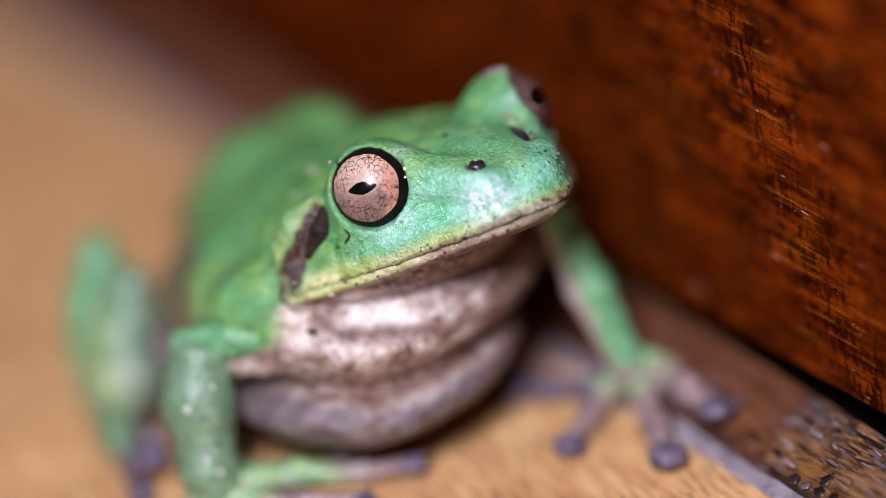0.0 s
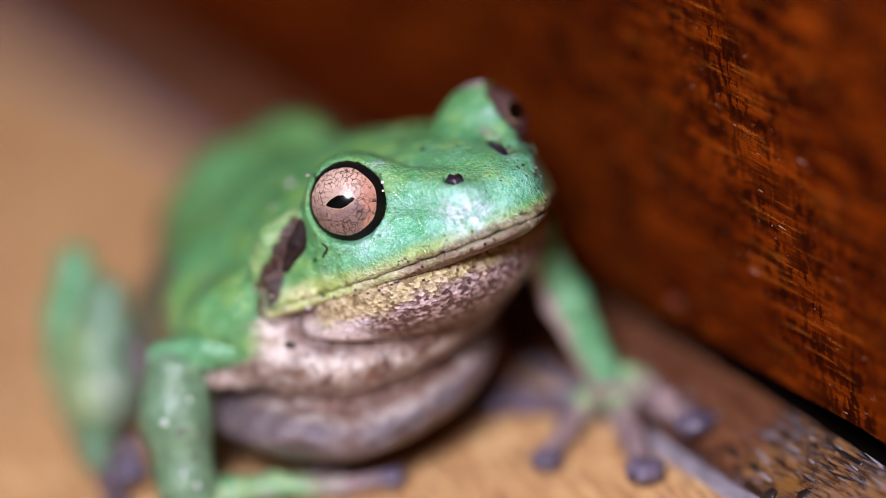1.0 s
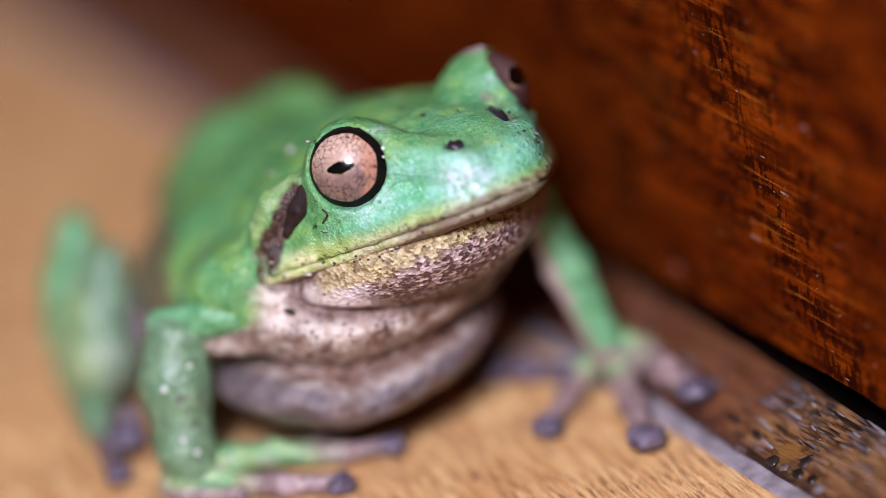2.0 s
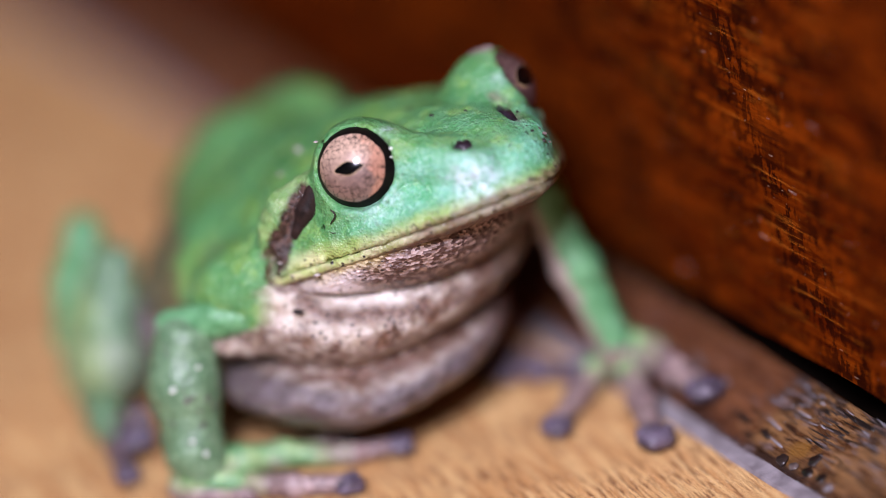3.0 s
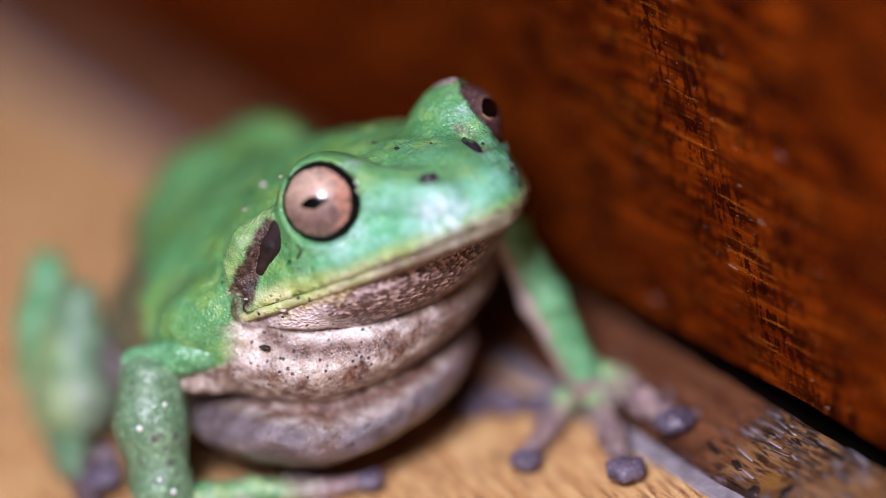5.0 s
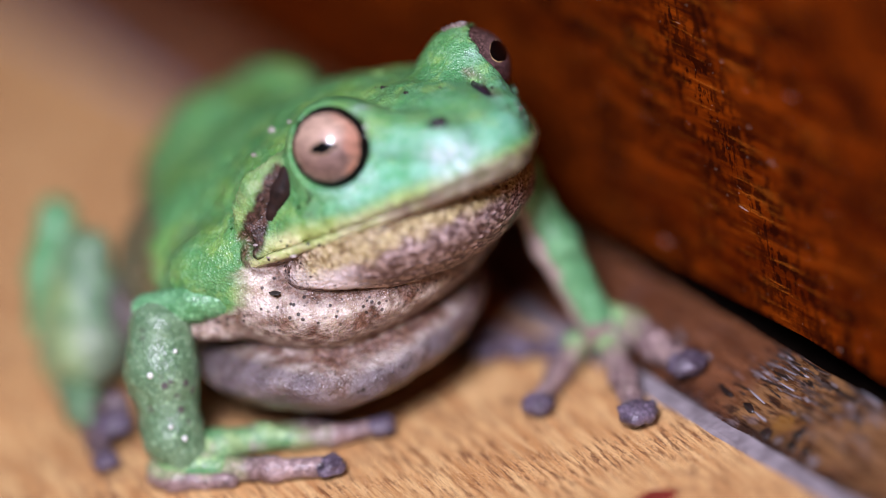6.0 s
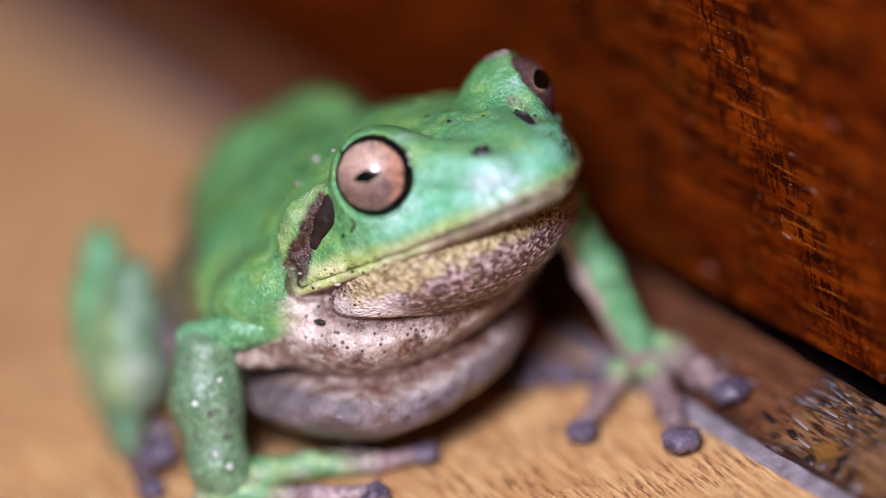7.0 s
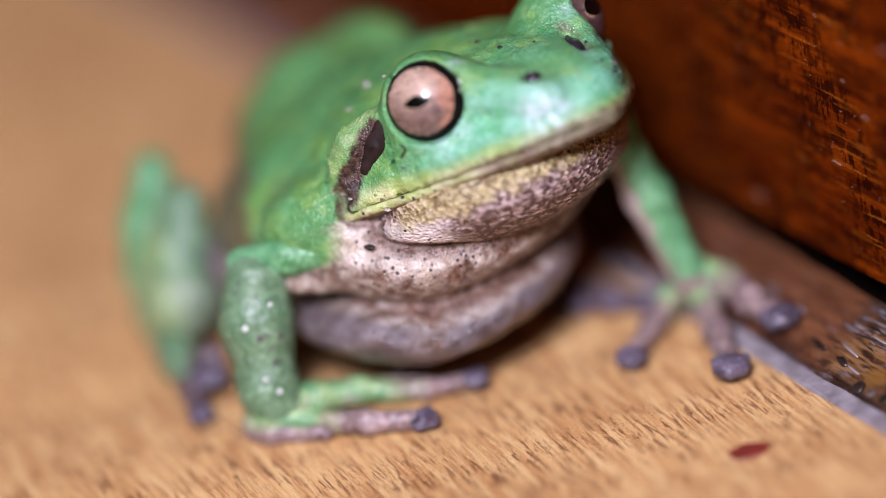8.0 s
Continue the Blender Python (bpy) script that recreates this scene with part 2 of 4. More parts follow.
def iris_material(name, net_scale, reach, depth, deep):
    """Copper iris with dark veins running out from the pupil, sparse or a dense net."""
    k = Nodes(name)
    c = k.add("ShaderNodeTexCoord").outputs["Object"]
    v = k.coords((1, 1, 1))
    warp = k.noise(v, 1300, 3)
    sep = k.add("ShaderNodeSeparateXYZ")
    k.link(c, sep.inputs[0])
    ang = k.math("ARCTAN2", sep.outputs["Y"], sep.outputs["X"])
    flat = k.add("ShaderNodeCombineXYZ")
    k.link(sep.outputs["X"], flat.inputs[0])
    k.link(sep.outputs["Y"], flat.inputs[1])
    length = k.add("ShaderNodeVectorMath")
    length.operation = "LENGTH"
    k.link(flat.outputs[0], length.inputs[0])
    comb = k.add("ShaderNodeCombineXYZ")
    k.link(k.math("ADD", k.math("MULTIPLY", ang, 3.0), k.math("MULTIPLY", warp, 1.9)), comb.inputs[0])
    k.link(k.math("ADD", k.math("MULTIPLY", length.outputs["Value"], 2600.0), k.math("MULTIPLY", k.noise(v, 1500, 3), 2.2)), comb.inputs[1])
    k.link(k.math("MULTIPLY", k.noise(v, 900, 3), 2.0), comb.inputs[2])
    rays = k.add("ShaderNodeTexVoronoi")
    rays.feature = "DISTANCE_TO_EDGE"
    k.link(comb.outputs[0], rays.inputs["Vector"])
    rays.inputs["Scale"].default_value = net_scale
    patchy = k.ramp(k.noise(v, 1000, 2), [(0.36, (0.15,)), (0.50, (1.0,))])
    vein = k.math("MULTIPLY", k.ramp(rays.outputs["Distance"], [(0.02, (1.0,)), (reach, (0.0,))]), patchy)
    high = k.math("ADD", k.math("MULTIPLY", sep.outputs["Y"], 420.0), k.noise(v, 900, 3))
    tone = k.mix(k.ramp(high, [(0.30, (0.0,)), (0.95, (1.0,))]), (0.185, 0.122, 0.106), (0.62, 0.435, 0.315))
    side = k.math("ADD", k.math("MULTIPLY", sep.outputs["X"], 420.0), k.noise(v, 700, 2))
    tone = k.mix(k.ramp(side, [(0.85, (0.0,)), (1.15, (0.55,))]), tone, (0.70, 0.33, 0.20))
    fine = k.noise(v, 6000, 3)
    tone = k.mix(k.ramp(fine, [(0.50, (0.0,)), (0.75, (0.30,))]), tone, (0.24, 0.13, 0.10))
    # deep darkens the tone of the eye turned from the lamp: painted shade
    tone = k.mix(deep, tone, (0.125, 0.066, 0.070))
    vein = k.math("MULTIPLY", vein, k.ramp(k.math("MULTIPLY", length.outputs["Value"], 500.0), [(0.25, (0.25,)), (0.55, (1.0,))]))
    col = k.mix(k.math("MULTIPLY", vein, depth), tone, (0.020, 0.010, 0.008))
    return k.set(Base_Color=col, Roughness=0.45, Metallic=0.15, Coat_Weight=0.8, Coat_Roughness=0.03,
                 Normal=k.bump(fine, 0.00005, 0.4))


def plain_material(name, a, b, scale, rough=0.4, coat=0.0, bump=0.0001, shine=0.5):
    k = Nodes(name)
    v = k.coords()
    n = k.noise(v, scale, 5)
    col = k.mix(k.ramp(n, [(0.35, (0.0,)), (0.65, (1.0,))]), a, b)
    return k.set(Base_Color=col, Roughness=rough, Coat_Weight=coat, Coat_Roughness=0.1, Normal=k.bump(n, bump, 0.6), Specular_IOR_Level=shine)


def wall_material():
    """Varnished red-brown hardwood, grain along the board, crossed by short dark pores."""
    k = Nodes("varnished_board")
    v = k.coords()
    streak = k.noise(k.coords((1, 8, 8)), 150, 5, 0.65)
    band = k.noise(k.coords((1, 5, 5)), 40, 3)
    line = k.noise(k.coords((0.05, 1, 1)), 3400, 4, 0.6)
    tick = k.noise(k.coords((1.25, 1, 0.50)), 1500, 5, 0.7)
    row = k.noise(k.coords((0.22, 1, 1)), 900, 3)
    fine = k.noise(v, 9000, 3, 0.6)
    col = k.mix(k.ramp(streak, [(0.36, (0.0,)), (0.64, (1.0,))]), (0.036, 0.0040, 0.0005), (0.215, 0.038, 0.0024))
    col = k.mix(k.ramp(band, [(0.38, (0.75,)), (0.60, (0.0,))]), col, (0.066, 0.0080, 0.0008))
    patch = k.ramp(k.noise(k.coords((1, 1, 0.6)), 260, 3), [(0.36, (0.25,)), (0.54, (1.0,))])
    dark = k.math("MULTIPLY", k.ramp(k.math("ADD", tick, k.math("MULTIPLY", k.math("ADD", row, -0.5), 0.7)), [(0.47, (0.0,)), (0.525, (1.0,))]), patch)
    col = k.mix(k.math("MULTIPLY", dark, 0.92), col, (0.014, 0.0025, 0.0010))
    col = k.mix(k.ramp(line, [(0.36, (0.60,)), (0.45, (0.0,))]), col, (0.018, 0.004, 0.002))
    gold = k.math("MULTIPLY", k.ramp(line, [(0.57, (0.0,)), (0.68, (1.0,))]), k.ramp(fine, [(0.42, (0.0,)), (0.60, (1.0,))]))
    col = k.mix(gold, col, (0.36, 0.10, 0.011))
    n1 = k.bump(line, 0.00010, 0.8)
    n2 = k.bump(tick, 0.00012, 0.7, n1)
    rough = k.ramp(fine, [(0.35, (0.42,)), (0.65, (0.70,))])
    return k.set(Base_Color=col, Roughness=rough, Normal=n2, Specular_IOR_Level=0.0)


def floor_material():
    """Worn tan board with short dark pores along the grain."""
    k = Nodes("tan_board")
    rot = radians(70)          # the grain runs along the wall
    v = k.coords((1, 1, 1), rot)
    tone = k.noise(v, 60, 3)
    streak = k.noise(k.coords((0.7, 9, 1), rot), 170, 5, 0.6)
    pore = k.noise(k.coords((0.6, 5.0, 1), rot), 700, 4, 0.65)
    grit = k.cells(k.coords((1, 2.2, 1), rot), 3000)
    fine = k.noise(v, 6000, 3)
    col = k.mix(k.ramp(tone, [(0.35, (0.0,)), (0.65, (1.0,))]), (0.470, 0.240, 0.082), (0.630, 0.348, 0.130))
    col = k.mix(k.ramp(streak, [(0.40, (0.0,)), (0.62, (0.8,))]), col, (0.74, 0.50, 0.215))
    col = k.mix(k.ramp(k.noise(k.coords((1, 14, 1), rot), 260, 3), [(0.38, (0.65,)), (0.50, (0.0,))]), col, (0.36, 0.155, 0.045))
    mask = k.ramp(k.noise(v, 240, 3), [(0.38, (0.10,)), (0.52, (1.0,))])
    p = k.math("MULTIPLY", k.ramp(pore, [(0.52, (0.0,)), (0.57, (1.0,))]), mask)
    col = k.mix(k.math("MULTIPLY", p, 0.85), col, (0.15, 0.050, 0.014))
    g = k.math("MULTIPLY", k.ramp(grit, [(0.18, (1.0,)), (0.30, (0.0,))]), mask)
    col = k.mix(k.math("MULTIPLY", g, 0.7), col, (0.20, 0.075, 0.022))
    col = k.mix(k.ramp(fine, [(0.55, (0.0,)), (0.72, (0.7,))]), col, (0.78, 0.55, 0.31))
    n1 = k.bump(pore, 0.00020, 0.6)
    n2 = k.bump(fine, 0.00008, 0.6, n1)
    return k.set(Base_Color=col, Roughness=k.ramp(fine, [(0.3, (0.45,)), (0.7, (0.7,))]), Normal=n2)


def ledge_material():
    """Old brown trim: reddish varnish, black along its foot, cracked and worn to ochre along one stretch."""
    k = Nodes("worn_trim")
    v = k.coords()
    streak = k.noise(k.coords((1, 7, 7)), 170, 5, 0.65)
    split = k.noise(k.coords((1, 7, 7)), 420, 6, 0.72)
    blots = k.noise(k.coords((1, 2.5, 2.5)), 520, 5, 0.65)
    sep = k.add("ShaderNodeSeparateXYZ")
    k.link(k.add("ShaderNodeTexCoord").outputs["Object"], sep.inputs[0])
    stretch = k.math("MULTIPLY", k.math("ADD", k.math("MULTIPLY", sep.outputs["X"], -1.0), -0.0025), 160.0)
    worn = k.ramp(k.math("ADD", k.noise(v, 300, 4), k.math("MINIMUM", k.math("MAXIMUM", stretch, -0.3), 0.25)), [(0.46, (0.0,)), (0.72, (0.9,))])
    col = k.mix(k.ramp(streak, [(0.36, (0.0,)), (0.64, (1.0,))]), (0.10, 0.033, 0.014), (0.25, 0.098, 0.041))
    col = k.mix(k.ramp(blots, [(0.54, (0.0,)), (0.66, (0.7,))]), col, (0.022, 0.010, 0.008))
    bare = k.mix(k.ramp(split, [(0.42, (0.0,)), (0.60, (1.0,))]), (0.075, 0.030, 0.011), (0.360, 0.185, 0.070))
    bare = k.mix(k.ramp(blots, [(0.56, (0.0,)), (0.63, (0.8,))]), bare, (0.016, 0.010, 0.010))
    col = k.mix(worn, col, bare)
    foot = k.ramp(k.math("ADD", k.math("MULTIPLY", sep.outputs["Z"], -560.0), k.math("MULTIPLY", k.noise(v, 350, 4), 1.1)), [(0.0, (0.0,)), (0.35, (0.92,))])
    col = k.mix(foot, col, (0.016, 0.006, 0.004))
    off = k.add("ShaderNodeVectorMath")
    off.operation = "DISTANCE"
    k.link(v, off.inputs[0])
    off.inputs[1].default_value = (-0.0078, 0.0034, 0.0012)
    ochre = k.ramp(k.math("ADD", k.math("MULTIPLY", off.outputs["Value"], 420.0), k.noise(v, 900, 4)), [(0.70, (0.9,)), (0.95, (0.0,))])
    col = k.mix(ochre, col, (0.27, 0.125, 0.026))
    haze = k.ramp(k.noise(k.coords((1, 4, 4)), 330, 4), [(0.60, (0.0,)), (0.70, (0.45,))])
    col = k.mix(haze, col, (0.26, 0.20, 0.20))
    n1 = k.bump(split, 0.0006, 0.9)
    return k.set(Base_Color=col, Roughness=k.ramp(split, [(0.4, (0.20,)), (0.65, (0.45,))]), Normal=n1, Coat_Weight=0.12, Coat_Roughness=0.15, Coat_Normal=n1, Specular_IOR_Level=0.3)


def varnish_material():
    """Old glossy varnish, each sliver with its own tone from dark brown to lilac grey."""
    k = Nodes("old_varnish")
    n = k.add("ShaderNodeNewGeometry")
    col = k.ramp(n.outputs["Random Per Island"], [(0.0, (0.010, 0.007, 0.006)), (0.40, (0.030, 0.020, 0.017)), (0.62, (0.09, 0.060, 0.045)), (0.82, (0.17, 0.15, 0.16)), (1.0, (0.36, 0.34, 0.37))])
    return k.set(Base_Color=col, Roughness=0.30, Coat_Weight=0.4, Coat_Roughness=0.12, Normal=k.bump(k.noise(k.coords(), 2500, 4), 0.00012, 0.8))


SKIN = skin_material()
GREEN_LIMB = limb_material("green_limb_skin", (0.060, 0.215, 0.075), (0.13, 0.33, 0.15), (0.020, 0.045, 0.020))
ARM_SKIN = limb_material("forearm_skin", (0.068, 0.150, 0.070), (0.140, 0.245, 0.130), (0.060, 0.046, 0.050))
FINGER_SKIN = limb_material("finger_skin", (0.125, 0.080, 0.078), (0.30, 0.215, 0.195), (0.045, 0.028, 0.034))
TOE_SKIN = limb_material("toe_skin", (0.050, 0.034, 0.038), (0.140, 0.098, 0.098), (0.025, 0.018, 0.022))
# dusky skin, darkened further to hold the shade between limbs and body
SHADED_FLANK_SKIN = limb_material("shaded_thigh_skin", (0.045, 0.036, 0.034), (0.115, 0.098, 0.085), (0.03, 0.024, 0.024))
WRIST_SKIN = limb_material("wrist_skin", (0.080, 0.240, 0.090), (0.270, 0.400, 0.165), (0.05, 0.07, 0.04))
PAD_SKIN = limb_material("toe_pad_skin", (0.054, 0.040, 0.056), (0.120, 0.095, 0.130), (0.025, 0.018, 0.025))
THROAT_SKIN = throat_material()
# the left iris is the same copper, veined denser and darkened for shade
IRISES = (iris_material("copper_iris", 1.35, 0.085, 0.97, 0.0), iris_material("dimmed_netted_iris", 2.2, 0.36, 1.0, 0.85))   # right, left
BLACK_EYE = plain_material("black_eye_rim", (0.003, 0.002, 0.002), (0.007, 0.005, 0.004), 900, 0.5, 0.0, 0.0001, 0.12)
PUPIL = plain_material("black_pupil", (0.001, 0.001, 0.001), (0.002, 0.002, 0.002), 900, 0.15, 0.3, 0.00002, 0.3)
GOLD = plain_material("golden_rim", (0.45, 0.30, 0.12), (0.70, 0.50, 0.25), 3000, 0.35, 0.5)
EARDRUM = plain_material("eardrum_skin", (0.007, 0.004, 0.003), (0.026, 0.014, 0.011), 1500, 0.65, 0.0, 0.0002, 0.18)
NOSTRIL = plain_material("nostril_pit", (0.006, 0.005, 0.006), (0.035, 0.022, 0.035), 2500, 0.3, 0.5)
DIRT = plain_material("dry_dirt", (0.24, 0.19, 0.17), (0.48, 0.42, 0.39), 3000, 0.8)
CRUMB = plain_material("brown_crumb", (0.050, 0.032, 0.028), (0.26, 0.20, 0.17), 5000, 0.8)
DUST = plain_material("wall_dust_grains", (0.16, 0.085, 0.06), (0.40, 0.28, 0.22), 3000, 0.6)
DARK_DIRT = plain_material("dark_dirt", (0.010, 0.008, 0.006), (0.03, 0.025, 0.02), 3000, 0.6)
# warts coloured near white, the glint on them painted in
GLINT_WART = plain_material("painted_glint_wart", (0.55, 0.62, 0.55), (0.75, 0.80, 0.74), 3000, 0.12, 1.0)
RED_FLAKE = plain_material("red_flake", (0.12, 0.012, 0.008), (0.22, 0.030, 0.018), 1500, 0.5)
FILLER = plain_material("grey_filler", (0.15, 0.13, 0.135), (0.28, 0.25, 0.26), 900, 0.6, 0.0, 0.0002)
# near black without gloss, the gap's deep shade put into the colour
SHADOW_GAP = plain_material("gap_shade_black", (0.003, 0.002, 0.0015), (0.006, 0.004, 0.003), 300, 1.0, 0.0, 0.0001, 0.0)
VARNISH = varnish_material()
WALL = wall_material()
FLOOR = floor_material()
LEDGE = ledge_material()

MM = 0.001


# ---- mesh helpers ----
def mesh_object(name, verts, faces, material, parent=None, label="", smooth=True, masks=None):
    """One mesh object from vertices in millimetres; masks are point attributes."""
    me = bpy.data.meshes.new(name)
    me.from_pydata((np.asarray(verts) * MM).tolist(), [], faces.tolist() if hasattr(faces, "tolist") else faces)
    me.materials.append(material)
    if smooth:
        me.polygons.foreach_set("use_smooth", [True] * len(me.polygons))
    for key, values in (masks or {}).items():
        layer = me.attributes.new(key, "FLOAT", "POINT")
        layer.data.foreach_set("value", np.asarray(values, dtype=np.float32))
    me.update()
    ob = new(name, me)
    if parent is not None:
        ob.parent = parent
    return tagged(ob, label)


def part(name, bm, material, parent, label=""):
    """Links a bmesh (in millimetres) as one mesh object under a thing or a part."""
    bmesh.ops.scale(bm, vec=(MM, MM, MM), verts=bm.verts)
    me = bpy.data.meshes.new(name)
    bm.to_mesh(me)
    bm.free()
    me.materials.append(material)
    me.polygons.foreach_set("use_smooth", [True] * len(me.polygons))
    ob = new(name, me)
    if parent is not None:
        ob.parent = parent
    return tagged(ob, label)


def lattice(p, seed=0):
    """Smooth value noise in -1..1 at points p (N, 3)."""
    i = np.floor(p).astype(np.int64)
    t = p - i
    t = t * t * (3 - 2 * t)
    out = np.zeros(len(p))
    for c in range(8):
        o = np.array([(c >> 2) & 1, (c >> 1) & 1, c & 1])
        q = i + o
        h = (q[:, 0] * 73856093) ^ (q[:, 1] * 19349663) ^ (q[:, 2] * 83492791) ^ (seed * 2654435)
        h = (h * 1103515245 + 12345) & 0x7FFFFFFF
        h = ((h >> 8) * 69069 + 1) & 0xFFFF
        w = np.prod(np.where(o == 1, t, 1 - t), axis=1)
        out += w * (h / 32767.5 - 1)
    return out


def smin(a, b, k):
    h = np.clip(0.5 + 0.5 * (b - a) / k, 0, 1)
    return b + (a - b) * h - k * h * (1 - h)


def smax(a, b, k):
    return -smin(-a, -b, k)


def step(x, a, b):
    t = np.clip((x - a) / (b - a), 0, 1)
    return t * t * (3 - 2 * t)


def ellipsoid(p, c, r, pitch=0.0, yaw=0.0):
    """Signed distance (about) to an ellipsoid; pitch lifts its front, yaw turns it left."""
    q = p - np.array(c)
    if pitch or yaw:
        m = np.array(Euler((0, radians(-pitch), radians(yaw))).to_matrix())
        q = q @ m
    r = np.array(r)
    a = np.linalg.norm(q / r, axis=1)
    b = np.linalg.norm(q / (r * r), axis=1)
    return a * (a - 1) / np.maximum(b, 1e-9)


def cone(p, a, b, ra, rb):
    """Signed distance to a rounded, tapered rod from a to b."""
    a, b = np.array(a, float), np.array(b, float)
    d = b - a
    t = np.clip((p - a) @ d / max(d @ d, 1e-9), 0, 1)
    return np.linalg.norm(p - a - t[:, None] * d, axis=1) - (ra + (rb - ra) * t)


def net(field, lo, hi, h):
    """A quad mesh of the surface field = 0 in the box lo..hi, on a grid of step h."""
    lo, hi = np.array(lo, float), np.array(hi, float)
    n = np.ceil((hi - lo) / h).astype(int) + 1
    axes = [lo[a] + h * np.arange(n[a]) for a in range(3)]
    pts = np.stack(np.meshgrid(*axes, indexing="ij"), -1).reshape(-1, 3)
    val = np.concatenate([field(chunk) for chunk in np.array_split(pts, max(1, len(pts) // 400000))])
    s = (val < 0).reshape(n)
    count = np.zeros(n - 1, int)
    for dx in (0, 1):
        for dy in (0, 1):
            for dz in (0, 1):
                count += s[dx:n[0] - 1 + dx, dy:n[1] - 1 + dy, dz:n[2] - 1 + dz]
    active = (count > 0) & (count < 8)
    index = -np.ones(n - 1, int)
    index[active] = np.arange(active.sum())
    v = lo + h * (np.argwhere(active) + 0.5)
    start = v.copy()
    e = h * 0.05
    for _ in range(4):
        f = field(v)
        g = np.stack([(field(v + np.eye(3)[a] * e) - f) / e for a in range(3)], 1)
        v = v - (f / np.maximum((g * g).sum(1), 0.05))[:, None] * g
        v = np.clip(v, start - 0.75 * h, start + 0.75 * h)
    faces = []
    for a in range(3):
        b, c = (a + 1) % 3, (a + 2) % 3
        st = np.moveaxis(s, (a, b, c), (0, 1, 2))
        it = np.moveaxis(index, (a, b, c), (0, 1, 2))
        x, y = st[:-1, 1:-1, 1:-1], st[1:, 1:-1, 1:-1]
        quad = np.stack([it[:, :-1, :-1], it[:, 1:, :-1], it[:, 1:, 1:], it[:, :-1, 1:]], -1)
        faces.append(quad[x & ~y])
        faces.append(quad[~x & y][:, ::-1])
    faces = np.concatenate(faces)
    return v, faces[(faces >= 0).all(1)]


def sweep_points(points, radii, sides=8):
    """A closed tube along points, in millimetres."""
    pts = [Vector(p) for p in points]
    bm = bmesh.new()
    rings = []
    for i, p in enumerate(pts):
        d = (pts[min(i + 1, len(pts) - 1)] - pts[max(i - 1, 0)]).normalized()
        side = d.cross(Vector((0.3, 0.2, 1))).normalized()
        upv = side.cross(d)
        rings.append([bm.verts.new(p + radii[i] * (side * math.cos(2 * math.pi * k / sides) + upv * math.sin(2 * math.pi * k / sides))) for k in range(sides)])
    for a, b in zip(rings, rings[1:]):
        for k in range(sides):
            bm.faces.new((a[k], a[(k + 1) % sides], b[(k + 1) % sides], b[k]))
    bm.faces.new(rings[0][::-1])
    bm.faces.new(rings[-1])
    bmesh.ops.recalc_face_normals(bm, faces=bm.faces)
    return bm


# ---- the setting: a tan board floor, a worn trim strip and a varnished board wall ----
WALL_TURN = math.atan2(0.8970, -0.4420)          # direction of the wall's foot, towards the viewer
WALL_FOOT = Vector((18.56, 127.20, 0)) * MM


def strip(name, profile, x0, x1, material, steps=1, jitter=0.0):
    """A long piece with the given cross-section (y out from the wall, z up), along the wall's foot."""
    bm = bmesh.new()
    rng = random.Random(5)
    rings = []
    for i in range(steps + 1):
        x = x0 + (x1 - x0) * i / steps
        rings.append([bm.verts.new((x, y + rng.uniform(-jitter, jitter), z + rng.uniform(-jitter, jitter))) for y, z in profile])
    m = len(profile)
    for a, b in zip(rings, rings[1:]):
        for k in range(m):
            bm.faces.new((a[k], a[(k + 1) % m], b[(k + 1) % m], b[k]))
    bm.faces.new(rings[0])
    bm.faces.new(rings[-1][::-1])
    bmesh.ops.recalc_face_normals(bm, faces=bm.faces)
    ob = part(name, bm, material, None)
    ob.data.polygons.foreach_set("use_smooth", [False] * len(ob.data.polygons))
    ob.matrix_world = Matrix.Translation(WALL_FOOT) @ Matrix.Rotation(WALL_TURN, 4, "Z")
    return ob


def build_setting():
    bm = bmesh.new()
    bmesh.ops.create_cube(bm, size=1)
    bmesh.ops.scale(bm, vec=(4000, 4000, 30), verts=bm.verts)
    bmesh.ops.translate(bm, vec=(0, 0, -15), verts=bm.verts)
    fl = part("floor", bm, FLOOR, None)
    fl.data.polygons.foreach_set("use_smooth", [False] * len(fl.data.polygons))
    tagged(fl, "tan worn wooden board floor with short dark pores", "floor", kind="structure")
    # y runs from the wall face out to the room; the wall face is y = 0
    w = strip("wall_north", [(0, 4.22), (-0.2, 4.12), (-24, 4.12), (-24, 1100), (0, 1100)], -1900, 1900, WALL)
    tagged(w, "varnished red-brown hardwood board wall with dusty grain", "wall", kind="structure")
    # backing added inside the gap, coloured near black for the shade there
    g = strip("gap_shade_backing", [(-0.55, 0.002), (-24, 0.002), (-24, 4.10), (-14, 4.10), (-14, 0.5), (-0.55, 0.5)], -1900, 1900, SHADOW_GAP)
    tagged(g, "added backing behind the gap under the wall, near black for its shade", "batten", kind="structure")
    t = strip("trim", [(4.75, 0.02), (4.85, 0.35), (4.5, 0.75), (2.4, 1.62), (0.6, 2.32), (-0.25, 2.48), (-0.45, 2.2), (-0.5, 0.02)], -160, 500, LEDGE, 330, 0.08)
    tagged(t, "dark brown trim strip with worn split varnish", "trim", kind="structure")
    f = strip("filler_joint", [(5.9, 0.01), (5.75, 0.14), (4.7, 0.30), (4.7, 0.01)], -160, 500, FILLER, 330, 0.05)
    tagged(f, "grey filler joint along the trim strip", "filler", kind="structure")


build_setting()

# ---- the tree frog; local millimetres, x ahead, y to its left, z up ----
frog = new("tree_frog")
frog.matrix_world = pose(0.00180, 0.13050, 0, 0, 0, -50)
tagged(frog, "green tree frog with copper eyes sitting on a tan board", "frog")

